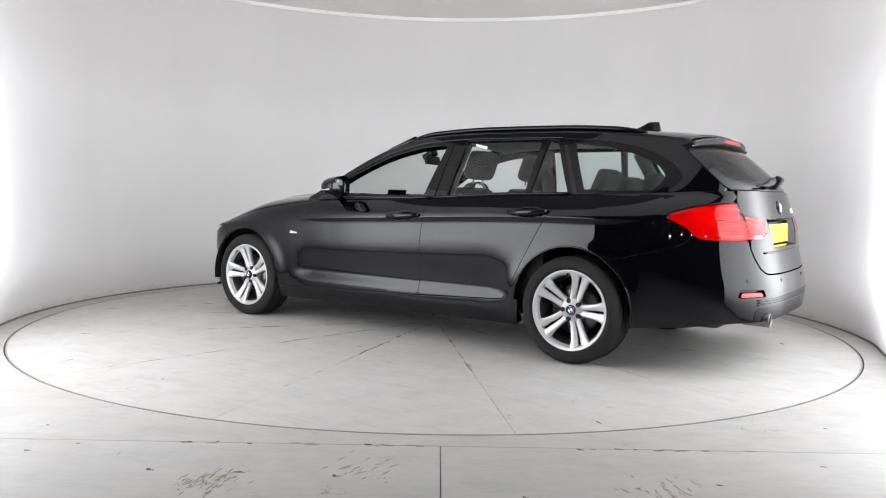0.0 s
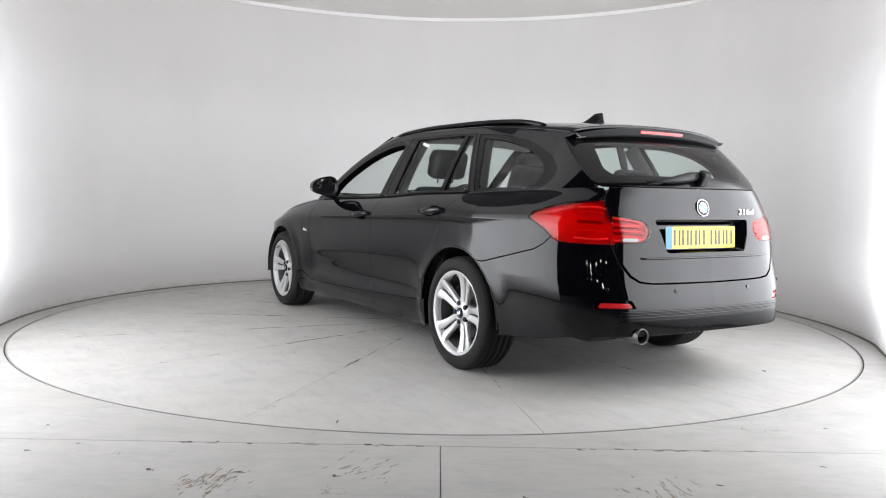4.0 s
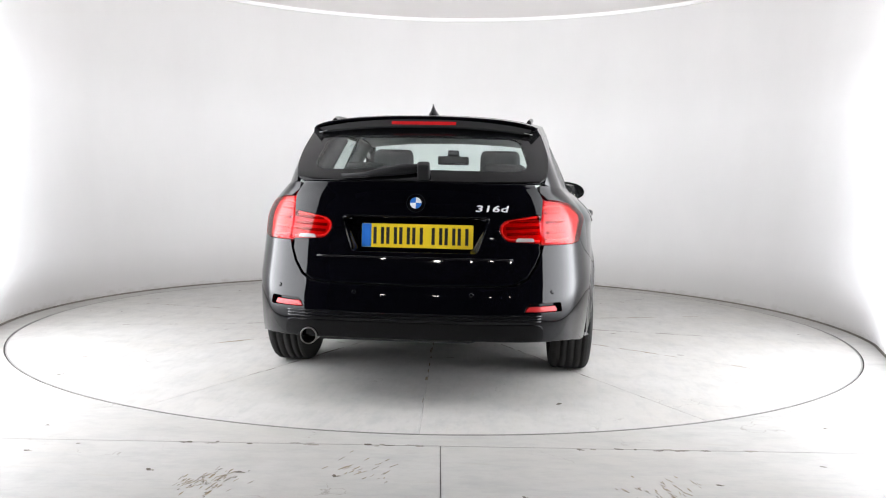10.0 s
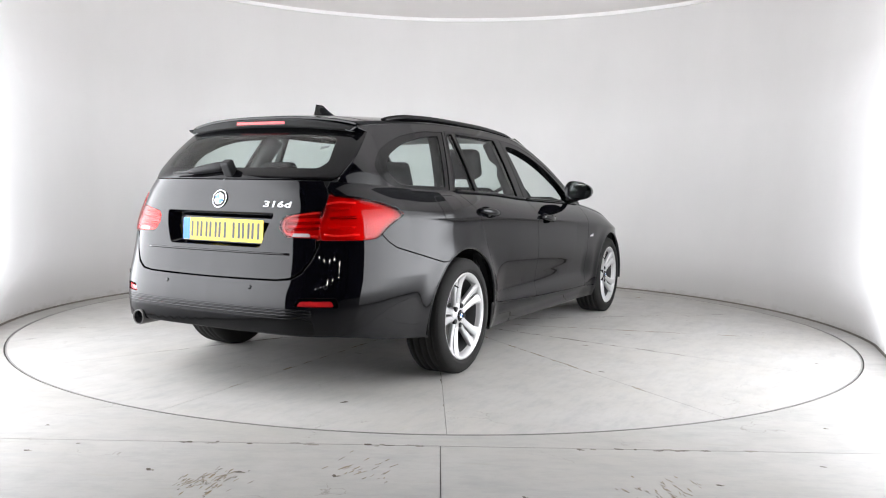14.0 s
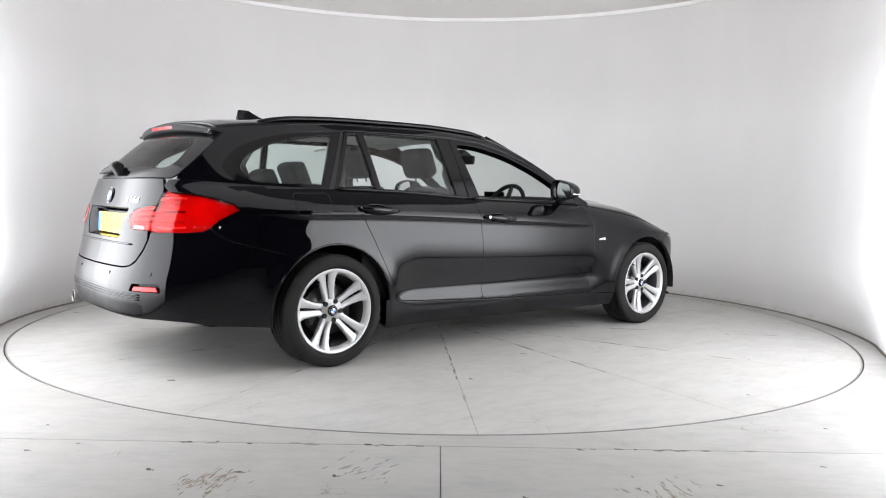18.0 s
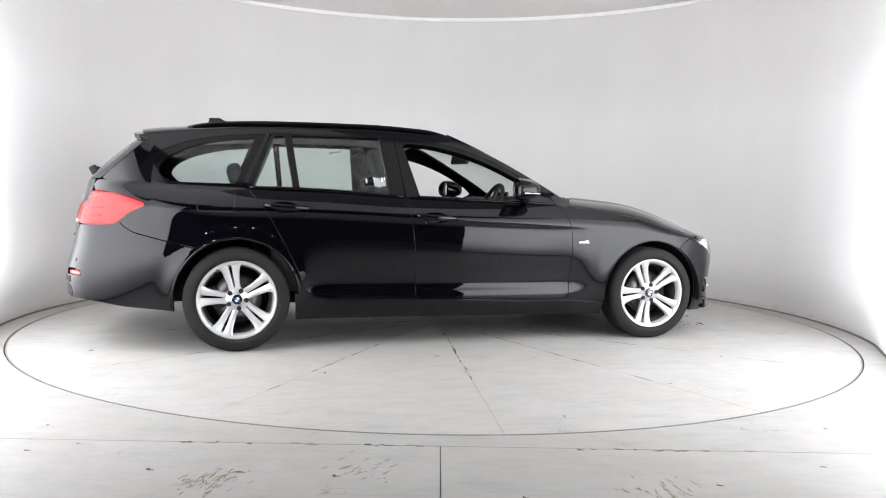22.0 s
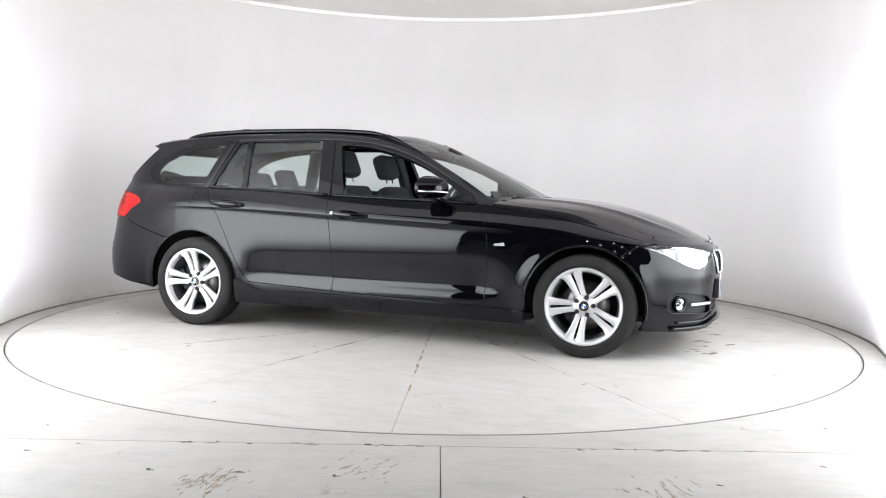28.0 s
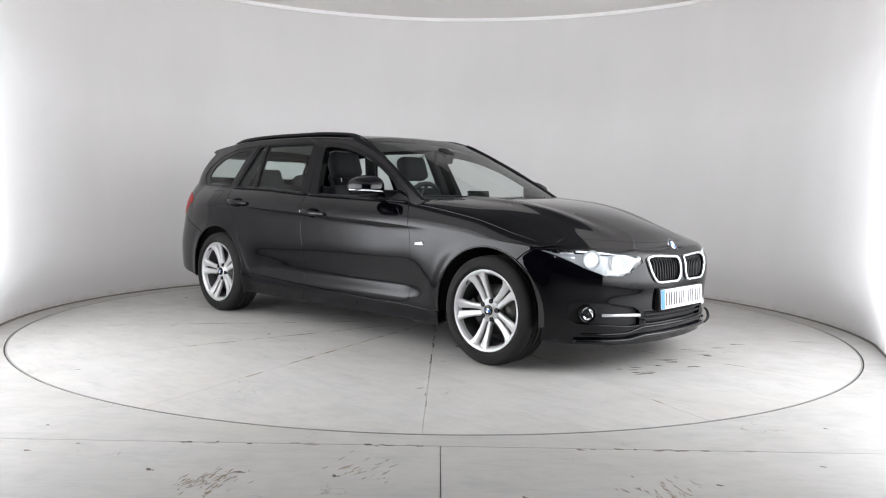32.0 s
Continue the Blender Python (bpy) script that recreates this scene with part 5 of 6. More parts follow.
def rear_end():
    # outer lamp outline in (v, z)
    inner = rear_vz(LAMP_OUT, 0.012)
    k = int(np.argmin(np.abs(inner[:, 0] - (U_END - rear_u(0.685 * 1.02))) + np.abs(inner[:, 1] - 0.960)))
    inner = inner[: k + 1]
    sd = [(-2.12, 0.956), (-2.04, 0.934), (-1.962, 0.908), (-1.938, 0.880), (-2.037, 0.828), (-2.085, 0.788), (-2.125, 0.768), (-2.19, 0.762)]
    outer = [(U_END - float(side_u(np.array([x]), np.array([z]))[0]), z) for x, z in spline(sd, 4)]
    lamp_o = np.vstack([inner, np.array(outer)])
    lamp_i = rounded([(0.592, 0.900), (0.420, 0.872), (0.392, 0.845), (0.392, 0.81), (0.425, 0.768), (0.588, 0.764)], [0.01, 0.03, 0.03, 0.03, 0.03, 0.01])
    # bumper
    arch = arc(-1.405, 0.318, ARCH + 0.006, 121, 190, 16)
    sl = [(-1.66, 0.630), (-1.85, 0.678), (-2.0, 0.718), (-2.05, 0.748), (-2.085, 0.784), (-2.12, 0.766), (-2.19, 0.760)]
    e = [(U_END - float(side_u(np.array([x]), np.array([z]))[0]), z) for x, z in arch[::-1] + sl]
    up = [tuple(q) for q in rear_vz([(0.595, 0.757), (0.585, 0.72), (0.560, 0.66), (0.520, 0.603), (0.47, 0.574), (0.40, 0.566), (0.2, 0.563), (0.03, 0.562)], 0.02)]
    j = int(np.argmin([abs(a) + abs(b - 0.562) for a, b in up]))
    up = up[: j + 1]
    half = [(0.35, 0.318), (0.72, 0.314), (0.85, 0.302), (1.0, 0.278)] + e + up
    poly = [(0.0, 0.319)] + half + [(0.0, 0.562)] + mirrored(half)
    refl = rounded([(0.500, 0.452), (0.522, 0.494), (0.672, 0.498), (0.684, 0.450)], 0.012)
    holes = []
    q = rear_vz(refl, 0.01)
    holes += [q, np.stack([-q[:, 0], q[:, 1]], 1)]
    rb = sheet("rear_bumper", poly, tail, PAINT, car, holes=holes, step=0.022, gap=GAP_W / 2, depth=0.03, lip=0.002, label="black rear bumper with a dark lower skirt")
    for s in (1, -1):
        qq = np.stack([q[:, 0] * s, q[:, 1]], 1)
        pocket = sheet("reflector_pocket", shrink(qq, -0.006), lambda a, b: tail(a, b, -0.028), GLOSS, rb, step=0.03, depth=0.004)
        r2 = rear_vz(rounded([(0.515, 0.457), (0.530, 0.475), (0.655, 0.477), (0.664, 0.457)], 0.006), 0.01)
        sheet("reflector", np.stack([r2[:, 0] * s, r2[:, 1]], 1), lambda a, b: tail(a, b, -0.010), REFLECT, rb, step=0.02, depth=0.015, label="red bumper reflector")
        for y in (0.27, 0.64):
            c = tail(np.array([s * (U_END - rear_u(np.array([y]))[0])]), np.array([0.545 if y > 0.5 else 0.53]), 0.002)[0]
            m = Matrix.Translation(c) @ pose(0, 0, 0, 0, 0, s * (35 if y > 0.5 else 8)) @ pose(0, 0, 0, 0, 0, 90)
            turned("parking_sensor", [(-0.006, 0.0095), (0.0, 0.0095), (0.001, 0.0075), (0.0, 0.0001)], PAINT, rb, m, 20)
    for z, r in ((0.437, 0.004), (0.424, 0.004), (0.411, 0.004)):
        line = [tail(np.array([v if abs(v) > 1e-6 else 1e-6]), np.array([z]), 0.002)[0] for v in np.linspace(-0.60, 0.60, 51)]
        tube("bumper_strip", line, r, PAINT, rb, seg=8)
    sk = rear_vz(rounded([(-0.60, 0.324), (0.60, 0.324), (0.59, 0.385), (0.56, 0.395), (-0.56, 0.395), (-0.59, 0.385)], 0.02), 0.02)
    sheet("skirt", sk, lambda a, b: tail(a, b, 0.003), GLOSS, rb, step=0.03, depth=0.01, label="black plastic lower skirt")
    ex = turned("exhaust_pipe", [(0.0, 0.036), (0.14, 0.0395), (0.145, 0.038), (0.146, 0.0355), (0.136, 0.034)], STEEL, car,
                Matrix.Translation((-2.288, 0.48, 0.320)) @ pose(0, 0, 0, 0, 0, 90), 32, "round steel exhaust tailpipe")
    turned("pipe_core", [(0.137, 0.0341), (0.04, 0.032), (0.04, 0.0001)], MATT, ex, None, 24)
    bm = bmesh.new()
    box(bm, (-1.98, 0.15, 0.325), (0.42, 0.9, 0.14), bevel=0.05, seg=3)
    # Matt black puts the shade beneath the bumper into the silencer's colour.
    part("silencer", bm, MATT, car, "exhaust silencer in matt black as if in shade")
    # tailgate
    edge = [(0.622, 1.036), (0.627, 0.99), (0.627, 0.966), (0.600, 0.90), (0.582, 0.82), (0.575, 0.757), (0.575, 0.72), (0.550, 0.665), (0.512, 0.611), (0.465, 0.582), (0.40, 0.573), (0.2, 0.570)]
    he = [tuple(p) for p in rear_vz(edge, 0.02)]
    j = int(np.argmin([abs(b - 0.570) + abs(a - (U_END - float(rear_u(np.array(0.2 * 1.02))))) for a, b in he]))
    he = he[: j + 1]
    poly = [(0.0, 1.0365)] + he + [(0.0, 0.568)] + mirrored(he)
    li = rear_vz(lamp_i, 0.012)
    rec = rounded([(0.356, 0.882), (-0.356, 0.882), (-0.290, 0.712), (0.290, 0.712)], 0.022)
    rv = rear_vz(rec, 0.015)
    tg = sheet("tailgate", poly, tail, PAINT, car, holes=[li, np.stack([-li[:, 0], li[:, 1]], 1), rv], step=0.022, gap=GAP_W, depth=0.025, label="black tailgate with a recessed number plate")
    mid_v = rv.mean(0)
    deep = mid_v + (rv - mid_v) * np.array([0.90, 0.84])
    sheet("plate_recess", shrink(deep, -0.004), lambda a, b: tail(a, b, -0.060), PAINT, tg, step=0.03, depth=0.01)
    k = len(rv)
    rim = [tail(rv[:, 0], rv[:, 1], -0.003), tail(rv[:, 0] * 0.975, rv[:, 1], -0.012), tail(deep[:, 0], deep[:, 1], -0.059)]
    py_part("recess_rim", np.vstack(rim), [(r * k + i, r * k + (i + 1) % k, (r + 1) * k + (i + 1) % k, (r + 1) * k + i) for r in range(2) for i in range(k)], PAINT, tg, "", True)
    line = [tail(np.array([v if abs(v) > 1e-6 else 1e-6]), np.array([0.690]), 0.001)[0] for v in np.linspace(-0.46, 0.46, 31)]
    tube("lip", line, 0.007, PAINT, tg, seg=8, scale_y=0.8)
    line = [tail(np.array([v if abs(v) > 1e-6 else 1e-6]), np.array([0.878]), -0.020)[0] for v in np.linspace(-0.31, 0.31, 21)]
    tube("grip_bar", line, 0.008, GLOSS, tg, seg=8)
    plate(Matrix.Translation((-2.338, -0.008, 0.787)) @ pose(0, 0, 0, 0, -87, 0) @ pose(0, 0, 0, 0, 0, -90), "yellow rear number plate with a blue band and black bars", YELLOW)
    bd = part("tail_badge", rod(bmesh.new(), (0, 0, -0.004), (0, 0, 0.0), 0.040, seg=32), CHROME, tg, "round blue and white enamel badge", True)
    bm_ = Matrix.Translation((float(tail_x(0.940)) - 0.004, 0, 0.940)) @ pose(0, 0, 0, 0, -76, 0) @ pose(0, 0, 0, 0, 0, -90)
    bd.matrix_basis = bm_
    roundel(bd, Matrix(), 0.044)
    # model lettering
    cu = bpy.data.curves.new("lettering", "FONT")
    cu.body, cu.size, cu.extrude, cu.offset, cu.space_character, cu.shear = "316d", 1.0, 0.035, 0.016, 1.06, 0.14
    tmp = bpy.data.objects.new("tmp", cu)
    scene.collection.objects.link(tmp)
    me = bpy.data.meshes.new_from_object(tmp.evaluated_get(bpy.context.evaluated_depsgraph_get()))
    bpy.data.objects.remove(tmp)
    lt = link_mesh("lettering", me, LETTER, tg, "chrome 316d lettering")
    c = tail(np.array([U_END - rear_u(np.array([0.288]))[0]]), np.array([0.907]), 0.0045)[0]
    lt.matrix_basis = Matrix.Translation(c) @ pose(0, 0, 0, 0, 0, 7.5) @ pose(0, 0, 0, 0, -77, 0) @ pose(0, 0, 0, 0, 0, -90) @ Matrix.Diagonal((0.073, 0.041, 0.05, 1))
    # rear window
    we = [(gate_edge(z)[1] - 0.003, z) for z in np.linspace(1.065, 1.328, 14)]
    wo = np.array([(we[0][0] - 0.03, 1.044)] + we + [(-y, z) for y, z in we[::-1]] + [(-we[0][0] + 0.03, 1.044)])
    wi = rounded([(0.49, 1.095), (0.52, 1.13), (0.48, 1.25), (0.43, 1.268), (-0.43, 1.268), (-0.48, 1.25), (-0.52, 1.13), (-0.49, 1.095)], 0.04)
    rw = sheet("rear_window", wo, lambda a, b: gate(a, b, 0.004), GLOSS, tg, holes=[wi], step=0.03, depth=0.012, centre=(-1, 0, 1.0), label="rear window with a black border")
    sheet("pane", wi, lambda a, b: gate(a, b, 0.003), PRIVACY, rw, step=0.05, depth=0.004, lip=0, centre=(-1, 0, 1.0))
    # spoiler
    v, f = [], []
    n = 24
    for i in range(n + 1):
        y = -0.532 + 1.064 * i / n
        t = abs(y) / 0.532
        x1 = -2.060 + 0.065 * t**2.2
        zt = 1.352 - 0.040 * t**2.5
        for x, z in ((-1.87, float(roof(np.array([-1.87]), np.array([y]))[0, 2]) + 0.001), ((x1 - 1.86) / 2, zt + 0.014), (x1, zt - 0.002), (x1 + 0.006, zt - 0.034 + 0.014 * t**5), (x1 + 0.06 - 0.02 * t**2, zt - 0.048 + 0.016 * t**5), (-1.90 + 0.03 * t**2, zt - 0.058 + 0.016 * t**5)):
            v.append((x, y, z))
    m = 6
    f = [(i * m + k, i * m + (k + 1) % m, (i + 1) * m + (k + 1) % m, (i + 1) * m + k) for i in range(n) for k in range(m)]
    f += [tuple(range(m))[::-1], tuple(n * m + k for k in range(m))]
    bm = bmesh.new()
    vs = [bm.verts.new(tuple(map(float, q))) for q in v]
    for q in f:
        bm.faces.new([vs[i] for i in q])
    bmesh.ops.recalc_face_normals(bm, faces=bm.faces)
    for fc in bm.faces:
        fc.smooth = True
    for ed in bm.edges:
        if len(ed.link_faces) == 2 and ed.calc_face_angle() > 0.6:
            ed.smooth = False
    sp = part("roof_spoiler", bm, PAINT, tg, "black roof spoiler with a red brake light")
    # Matt black by face direction paints the underside and rear dark, without reflections.
    sp.data.materials.append(MATT)
    for q in sp.data.polygons:
        if q.normal.z < 0.25:
            q.material_index = 1
    v = []
    for y in np.linspace(-0.160, 0.160, 17):
        x = -2.060 + 0.065 * (abs(y) / 0.532) ** 2.2 + 0.0030
        v += [(x - 0.0025, y, 1.340), (x - 0.0010, y, 1.325), (x + 0.012, y, 1.325), (x + 0.012, y, 1.340)]
    f = [(i * 4 + k, i * 4 + (k + 1) % 4, i * 4 + 4 + (k + 1) % 4, i * 4 + 4 + k) for i in range(16) for k in range(4)]
    f += [(0, 1, 2, 3), (67, 66, 65, 64)]
    py_part("brake_light", v, f, REFLECT, sp, "narrow red high brake light")
    # wiper
    hub_ = gate(np.array([-0.03]), np.array([1.088]), 0.03)[0]
    line = [gate(np.array([y]), np.array([z]), 0.028)[0] for y, z in ((-0.03, 1.104), (0.06, 1.096), (0.16, 1.082), (0.23, 1.072), (0.25, 1.070), (0.36, 1.066))]
    wp = tube("wiper", line, [0.020, 0.025, 0.021, 0.013, 0.007, 0.006], BLACK, tg, "black rear wiper", seg=8)
    bm = bmesh.new()
    box(bm, tuple(hub_), (0.05, 0.058, 0.085), pose(0, 0, 0, 0, -30, 0), 0.014, 3)
    part("wiper_pivot", bm, BLACK, wp)
    # lamps
    for s in (1, -1):
        q = np.stack([lamp_o[:, 0] * s, lamp_o[:, 1]], 1)
        L = sheet("tail_light", shrink(q, -0.004), lambda a, b: tail(a, b, -0.024), RED, car, step=0.03, depth=0.01, label="red tail light wrapping round the corner")
        sheet("lens", q, lambda a, b: tail(a, b, 0.003), RED_LENS, L, step=0.022, gap=0.0035, depth=0.035, lip=0.003, label="glossy red lens")
        q2 = np.stack([li[:, 0] * s, li[:, 1]], 1)
        sheet("inner_housing", shrink(q2, -0.004), lambda a, b: tail(a, b, -0.024), RED, L, step=0.03, depth=0.01)
        sheet("inner_lens", q2, lambda a, b: tail(a, b, 0.003), RED_LENS, L, step=0.02, gap=0.003, depth=0.035, lip=0.003)
        for z0, y0, y1 in ((0.862, 0.44, 0.585), (0.832, 0.425, 0.585), (0.805, 0.43, 0.585), (0.905, 0.625, 0.70), (0.862, 0.625, 0.72), (0.815, 0.625, 0.72)):
            line = [tail(np.array([s * (U_END - rear_u(np.array([y]) * 1.02)[0])]), np.array([z0 + 0.05 * (y - y0)]), -0.016)[0] for y in np.linspace(y0, y1, 6)]
            tube("light_bar", line, 0.0075, DIM_RED if z0 in (0.832, 0.862, 0.805) else RED, L, seg=6)
        for pts in (((0.583, 0.886), (0.50, 0.876), (0.43, 0.860), (0.406, 0.838), (0.408, 0.806), (0.435, 0.782), (0.51, 0.778), (0.582, 0.776)),
                    ((0.612, 0.925), (0.66, 0.936), (0.72, 0.934)), ((0.612, 0.786), (0.66, 0.780), (0.73, 0.786))):
            line = [tail(np.array([s * (U_END - rear_u(np.array([y]) * 1.02)[0])]), np.array([z]), -0.014)[0] for y, z in spline(pts, 4)]
            tube("light_guide", line, 0.0055, GUIDE, L, seg=6)
        w = rear_vz(rounded([(0.465, 0.774), (0.475, 0.787), (0.545, 0.787), (0.55, 0.775)], 0.004), 0.01)
        sheet("reversing_light", np.stack([w[:, 0] * s, w[:, 1]], 1), lambda a, b: tail(a, b, 0.0045), CLEAR_GREY, L, step=0.02, depth=0.006, label="clear white reversing lamp")


def top_panels():
    xs = np.linspace(0.0, 0.72, 30)
    # bonnet
    def cowl(y):
        return float(screen(np.array([y]), np.array([0.955]))[0, 0]) + 0.035

    ys = np.linspace(-0.70, 0.70, 29)
    back = [(cowl(y), y) for y in ys]
    frontl = [(2.055 - 0.26 * (abs(y) / 0.66) ** 2.4, y) for y in np.linspace(0.66, -0.66, 33)]
    right = [(x, -(0.66 + 0.075 * (1.80 - x) ** 0.8)) for x in np.linspace(1.78, 1.0, 14)]
    left = [(x, -y) for x, y in right[::-1]]
    poly = back + left + frontl + right
    sheet("bonnet", poly, bonnet, PAINT, car, gap=GAP_W, step=0.03, label="black bonnet with two soft ridges")
    # wing tops between bonnet and wing
    for s in (-1, 1):
        inner = [(x, s * abs(y)) for x, y in right]
        w = [(x, s * (float(shoulder(np.array(x))) - 0.0005)) for x in np.linspace(0.78, 1.79, 24)]
        poly = inner + [(0.82, s * 0.70)] + w
        sheet("wing_top", poly, bonnet, PAINT, car, gap=0.001, step=0.025)
    # nose strip between bonnet and grille
    um = float(side_u(np.array([1.795]), np.array([0.7075]))[0])
    out = []
    for u in np.linspace(-um, um, 71):
        q = np.array([u if abs(u) > 1e-6 else 1e-6])
        z = 0.70
        for _ in range(4):
            z = float(belt_z(nose(q, np.array([z]))[0, 0]))
        pt = nose(q, np.array([z]))[0]
        out.append((float(pt[0]) - 0.0005, float(pt[1])))
    out = sorted(out, key=lambda q: q[1])
    sheet("nose_panel", frontl + [(1.79, -0.672)] + out + [(1.79, 0.672)], bonnet, PAINT, car, gap=0.001, step=0.022)
    # windscreen
    zs = np.linspace(0.945, 1.375, 24)
    edge = []
    for z in zs:
        y = 0.6
        for _ in range(30):
            x = float(screen(np.array([y]), np.array([z]))[0, 0])
            y = 0.5 * y + 0.5 * (float(house(np.array(x), np.array(z))) - 0.030)
        edge.append((y, z))
    topl = [(y, 1.402 - 0.027 * (abs(y) / edge[-1][0]) ** 2) for y in np.linspace(edge[-1][0], -edge[-1][0], 16)][1:-1]
    poly = edge + topl + [(-y, z) for y, z in edge[::-1]]
    ws = sheet("windscreen", poly, screen, GLASS, car, step=0.05, depth=0.006, lip=0, label="clear windscreen")
    ws.data.materials[0] = GLASS
    b = [(y * 0.995, z) for y, z in edge]
    for s in (-1, 1):
        line = [screen(np.array([s * y]), np.array([z]), 0.001)[0] for y, z in edge]
        tube("screen_seal", line, 0.012, GLOSS, ws, seg=8)
    line = [screen(np.array([y]), np.array([0.938]), 0.0)[0] for y in np.linspace(-0.68, 0.68, 31)]
    tube("cowl", line, 0.016, BLACK, ws, "black cowl at the foot of the windscreen", seg=8)
    for y0, y1 in ((0.05, 0.60), (-0.55, 0.02)):
        line = [screen(np.array([y]), np.array([0.962 + 0.003 * math.sin(k)]), 0.006)[0] for k, y in enumerate(np.linspace(y0, y1, 9))]
        tube("wiper", line, 0.006, BLACK, ws, "black windscreen wiper", seg=6)
    # pillar skins between the windscreen and the side beam
    for s in (-1, 1):
        v, f = [], []
        n = len(edge)
        for y, z in edge:
            a = screen(np.array([s * y]), np.array([z]), 0.002)[0]
            x = float(a[0])
            gx = np.linspace(-0.3, 0.95, 400)
            k = int(np.argmin(np.abs(gutter_z(gx) - z) + (gx < -0.2)))
            b_ = flank(np.array([gx[k]]), np.array([z]), 0.0, s)[0]
            v += [a, (a + b_) / 2 + np.array((0.006, s * 0.006, 0.004)), b_]
        f = [(3 * i + k, 3 * i + k + 1, 3 * i + k + 4, 3 * i + k + 3) for i in range(n - 1) for k in range(2)]
        bm = bmesh.new()
        vs = [bm.verts.new(tuple(map(float, q))) for q in v]
        for q in f:
            bm.faces.new([vs[i] for i in q])
        part("pillar_skin", bm, PAINT, car, "", True)
    # roof
    fx = [(float(screen(np.array([y]), np.array([1.402 - 0.027 * (abs(y) / edge[-1][0]) ** 2]))[0, 0]) - 0.006, y) for y in np.linspace(-edge[-1][0], edge[-1][0], 20)]
    side = [(x, float(house(np.array(x), gutter_z(x)))) for x in np.linspace(fx[-1][0] - 0.02, -1.96, 44)]
    poly = fx + side + [(-1.99, 0.3), (-2.0, 0), (-1.99, -0.3)] + [(x, -y) for x, y in side[::-1]]
    sheet("roof", poly, roof, PAINT, car, step=0.035, depth=0.012, label="black steel roof")
    sheet("headlining", [(a - 0.03, b * 0.93) for a, b in poly], lambda a, b: roof(a, b * 1.02, -0.045), LINER, car, step=0.08, depth=0.004, flip=True, label="pale grey roof lining")
    # fin antenna
    v, f = [], []
    rows = 8
    for i in range(rows + 1):
        t = i / rows
        x0, x1 = -1.595 + 0.015 * t, -1.345 - 0.165 * t**0.7
        hw = 0.034 * (1 - t) ** 1.6 + 0.003
        z = 1.408 + 0.072 * t
        for k in range(12):
            a = 2 * math.pi * k / 12
            v.append(((x0 + x1) / 2 + (x1 - x0) / 2 * math.cos(a), hw * math.sin(a), z + 0.012 * (1 - t)))
    f = [(i * 12 + k, i * 12 + (k + 1) % 12, (i + 1) * 12 + (k + 1) % 12, (i + 1) * 12 + k) for i in range(rows) for k in range(12)]
    f.append(tuple(rows * 12 + k for k in range(12)))
    bm = bmesh.new()
    vs = [bm.verts.new(tuple(map(float, q))) for q in v]
    for q in f:
        bm.faces.new([vs[i] for i in q])
    part("fin_antenna", bm, PAINT, car, "black shark-fin roof antenna", True)


def underside():
    bm = bmesh.new()
    box(bm, (0.1, 0, 0.215), (1.9, 1.45, 0.05), bevel=0.01)
    box(bm, (1.75, 0, 0.22), (0.6, 1.1, 0.04), bevel=0.01)
    box(bm, (-1.98, 0, 0.375), (0.54, 1.1, 0.05), bevel=0.01)
    box(bm, (1.405, 0, 0.40), (0.85, 1.0, 0.30), bevel=0.01)
    box(bm, (-1.405, 0, 0.42), (0.85, 0.98, 0.28), bevel=0.01)
    part("underbody", bm, MATT, car, "matt black underbody")


def padded(parts_list, name, parent, material, label=""):
    """One soft upholstered piece from bevelled blocks."""
    bm = bmesh.new()
    for c, s, m, b in parts_list:
        box(bm, c, s, m, b, 4)
    return part(name, bm, material, parent, label, True)


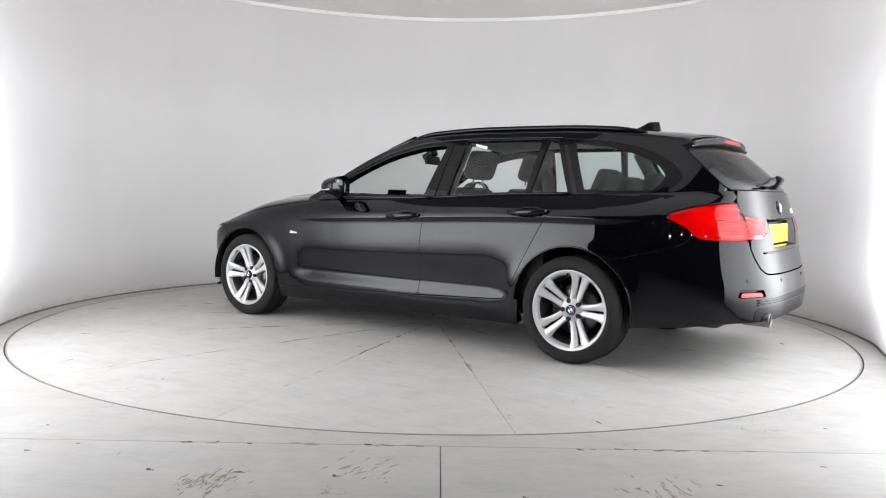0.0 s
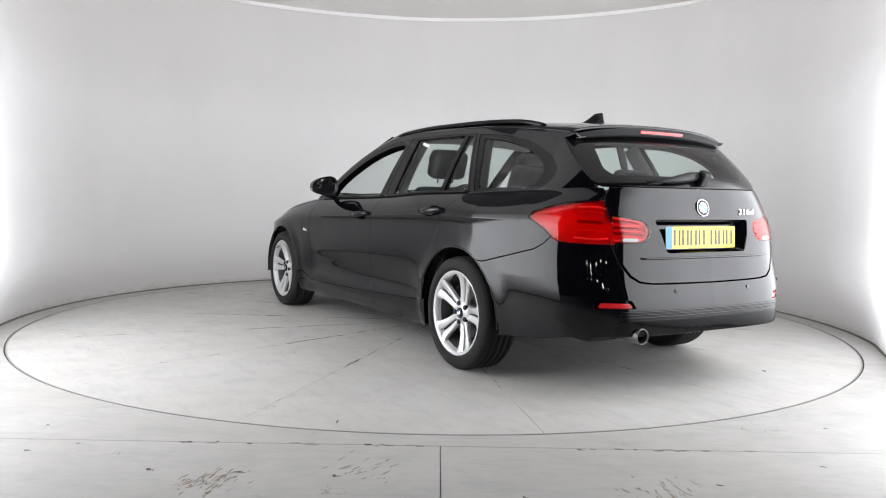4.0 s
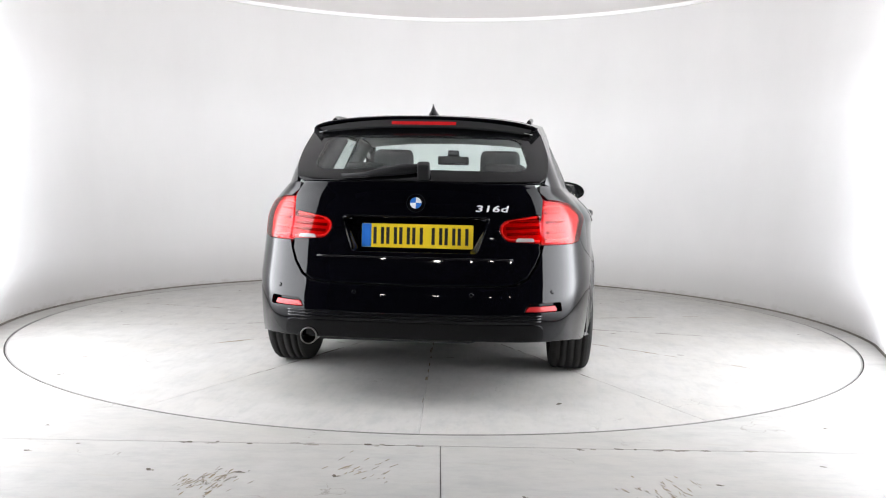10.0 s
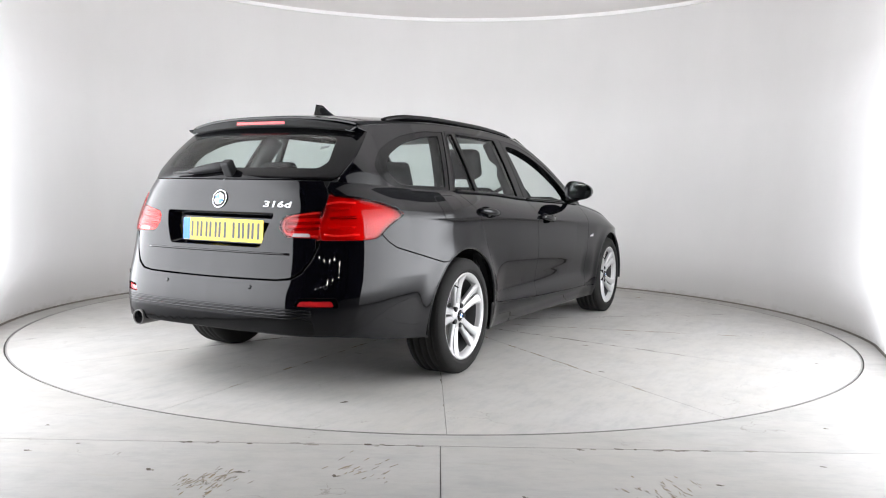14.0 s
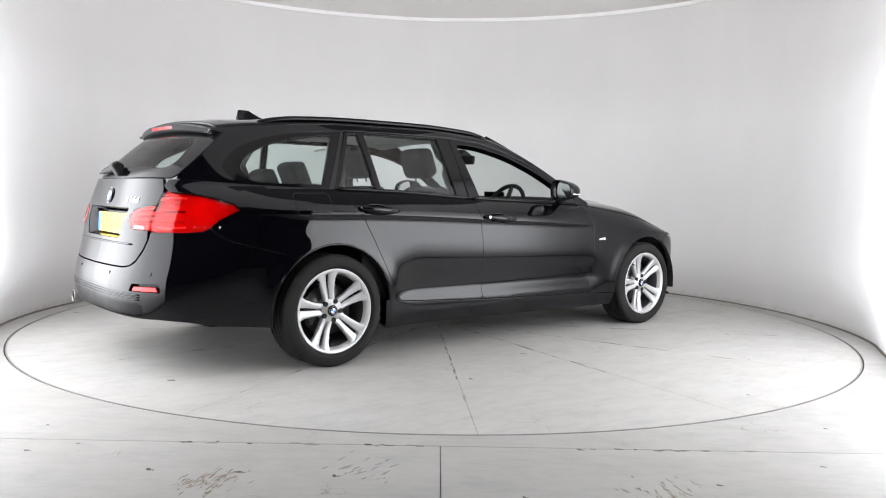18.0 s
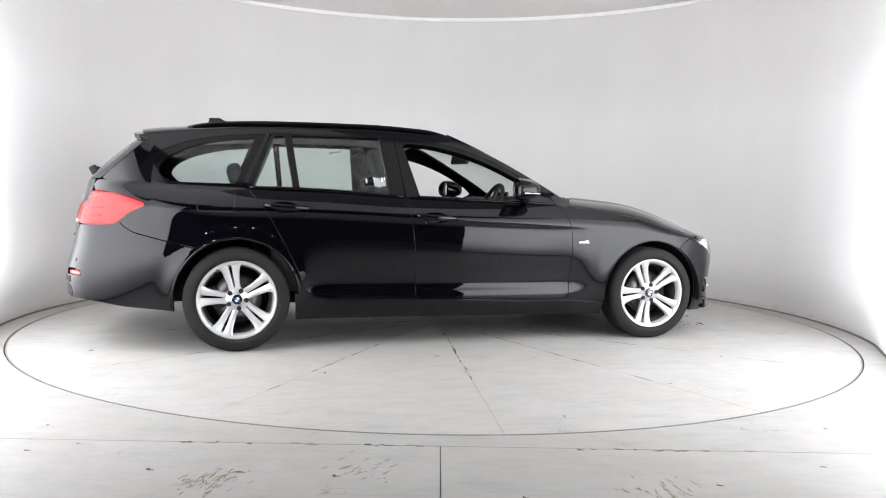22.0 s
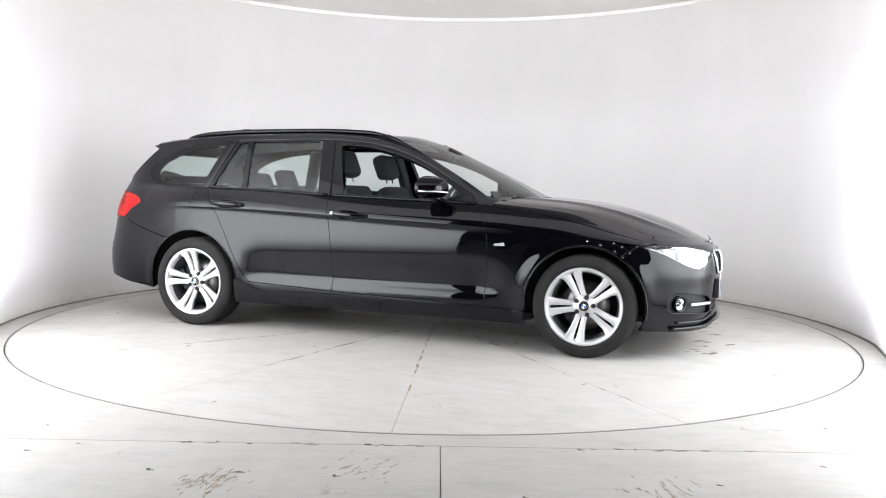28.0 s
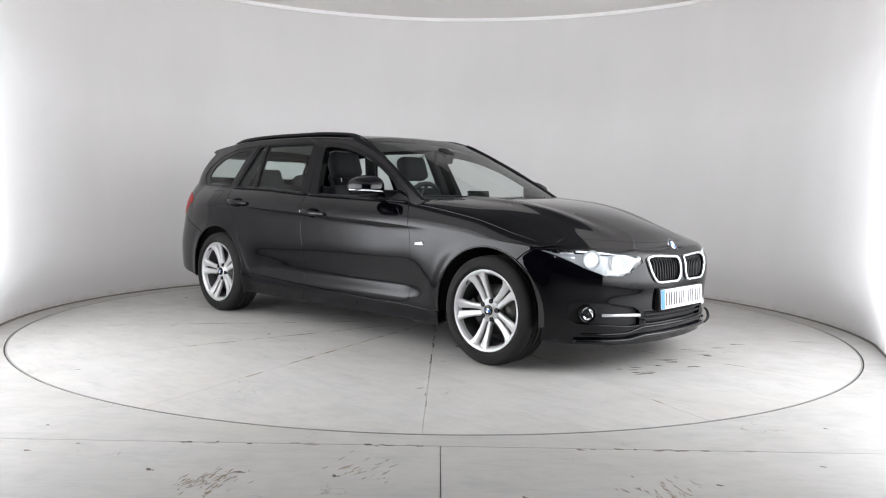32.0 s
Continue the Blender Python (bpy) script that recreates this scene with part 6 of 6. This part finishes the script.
def interior():
    for s in (1, -1):
        y = s * 0.37
        tilt = pose(0, 0, 0, 0, -20, 0)
        seat = padded([((0.02, y, 0.50), (0.50, 0.46, 0.16), pose(0, 0, 0, 0, -8, 0), 0.05), ((0.03, y + 0.20, 0.54), (0.46, 0.08, 0.14), pose(0, 0, 0, 0, -8, 0), 0.035),
                       ((0.03, y - 0.20, 0.54), (0.46, 0.08, 0.14), pose(0, 0, 0, 0, -8, 0), 0.035)], "front_seat", car, CLOTH, "dark grey cloth front seat with a separate headrest")
        padded([((-0.31, y, 0.77), (0.13, 0.42, 0.54), tilt, 0.06), ((-0.28, y + 0.20, 0.74), (0.14, 0.09, 0.42), tilt, 0.04), ((-0.28, y - 0.20, 0.74), (0.14, 0.09, 0.42), tilt, 0.04)], "backrest", seat, CLOTH)
        padded([((-0.450, y, 1.185), (0.115, 0.275, 0.20), tilt, 0.054)], "headrest", seat, CLOTH)
        for d in (-0.06, 0.06):
            bm = bmesh.new()
            rod(bm, (-0.415, y + d, 1.06), (-0.45, y + d, 1.18), 0.006, seg=8)
            part("headrest_post", bm, CHROME, seat)
    bench = padded([((-0.95, 0, 0.50), (0.48, 1.22, 0.16), None, 0.05)], "rear_seat", car, CLOTH, "dark grey cloth rear bench with three headrests")
    tilt = pose(0, 0, 0, 0, -24, 0)
    padded([((-1.28, -0.33, 0.75), (0.14, 0.60, 0.58), tilt, 0.05), ((-1.28, 0.33, 0.75), (0.14, 0.60, 0.58), tilt, 0.05)], "backrest", bench, CLOTH)
    for y, h in ((-0.40, 0.15), (0.0, 0.11), (0.40, 0.15)):
        padded([((-1.40, y, 1.005 + h / 2 - 0.01), (0.09, 0.25, h + 0.03), tilt, 0.043)], "headrest", bench, CLOTH)
    bm = bmesh.new()
    box(bm, (-1.85, 0, 0.985), (0.62, 1.20, 0.02), bevel=0.006)
    part("load_cover", bm, DASH, car, "black load cover")
    bm = bmesh.new()
    box(bm, (-0.3, 0, 0.30), (2.6, 1.5, 0.04))
    part("cabin_floor", bm, MATT, car)
    d = padded([((0.82, 0, 0.88), (0.62, 1.42, 0.12), pose(0, 0, 0, 0, 6, 0), 0.05), ((0.70, 0, 0.74), (0.40, 1.40, 0.30), None, 0.06), ((0.54, -0.37, 0.925), (0.20, 0.36, 0.10), None, 0.04)],
               "dashboard", car, DASH, "black moulded dashboard")
    bm = bmesh.new()
    box(bm, (0.60, 0, 0.965), (0.02, 0.22, 0.09), pose(0, 0, 0, 0, -12, 0), 0.006)
    part("screen_display", bm, GLOSS, d, "free-standing dark display")
    bm = bmesh.new()
    box(bm, (0.25, 0, 0.50), (0.9, 0.22, 0.30), bevel=0.03)
    part("centre_console", bm, DASH, car)
    # steering wheel on the right
    c, r = np.array((0.36, -0.37, 0.885)), 0.185
    M = pose(0, 0, 0, 0, -65, 0)
    ring = [c + np.array(M @ Vector((r * math.cos(a), r * math.sin(a), 0))) for a in np.linspace(0, 2 * math.pi, 40, endpoint=False)]
    sw = tube("steering_wheel", ring, 0.016, DASH, car, "black steering wheel", seg=10, closed=True)
    for a in (0, 180, 270):
        e = c + np.array(M @ Vector((r * math.cos(math.radians(a + 90)), r * math.sin(math.radians(a + 90)), 0)))
        bm = bmesh.new()
        rod(bm, tuple(c), tuple(e), 0.022, 0.014, 10)
        part("spoke", bm, DASH, sw)
    bm = bmesh.new()
    bmesh.ops.create_cone(bm, cap_ends=True, segments=24, radius1=0.07, radius2=0.055, depth=0.05, matrix=Matrix.Translation(tuple(c)) @ M)
    part("airbag_cover", bm, DASH, sw)
    # rear-view mirror
    bm = bmesh.new()
    box(bm, (0.245, 0, 1.243), (0.035, 0.245, 0.068), pose(0, 0, 0, 0, 10, 12), 0.016, 3)
    rv = part("rear_view_mirror", bm, BLACK, car, "black rear-view mirror")
    bm = bmesh.new()
    rod(bm, (0.25, 0, 1.25), (0.29, 0, 1.28), 0.012)
    box(bm, (0.27, 0, 1.285), (0.10, 0.09, 0.045), pose(0, 0, 0, 0, 28, 0), 0.015)
    part("mirror_stalk", bm, BLACK, rv)
    # paper label inside the left rear door window
    tag = [flank(np.array([x]), np.array([z]), -0.012, 1)[0] for x, z in ((-0.572, 1.302), (-0.665, 1.279), (-0.665, 1.297), (-0.572, 1.318))]
    q = [Vector(p) for p in tag]
    o = (q[1] - q[0]).cross(q[3] - q[0]).normalized() * 0.0006
    bm = bmesh.new()
    lo, hi = [bm.verts.new(p - o) for p in q], [bm.verts.new(p + o) for p in q]
    bm.faces.new(lo)
    bm.faces.new(hi)
    for k in range(4):
        bm.faces.new((lo[k], lo[(k + 1) % 4], hi[(k + 1) % 4], hi[k]))
    part("window_label", bm, WHITE, car, "small white paper label inside the window")
    # inner pillars
    for s in (1, -1):
        for pts in (((-0.40, 0.93), (-0.45, 1.33)), ((-1.36, 0.98), (-1.22, 1.31))):
            line = [flank(np.array([x]), np.array([z]), -0.06, s)[0] for x, z in spline(pts, 4)]
            tube("inner_pillar", line, 0.05, DASH, car, seg=8, scale_y=1.0)


def build_car():
    for s in (-1, 1):
        side_panels(s)
    front_end()
    rear_end()
    top_panels()
    underside()
    interior()
    wheel(-1.405, -1, 12)
    wheel(1.405, -1, 22)
    wheel(-1.405, 1, -17)
    wheel(1.405, 1, 12)


disc = turntable()
room(disc)
build_car()


def motions():
    walk(disc, [(t, pose(0, 0, 0, 0, 0, a)) for t, a in TURN])
    walk(car, [(t, pose(0, 0, 0, 0, 0, a) @ Matrix.Translation((CAR_X, CAR_Y, 0))) for t, a in TURN])


motions()
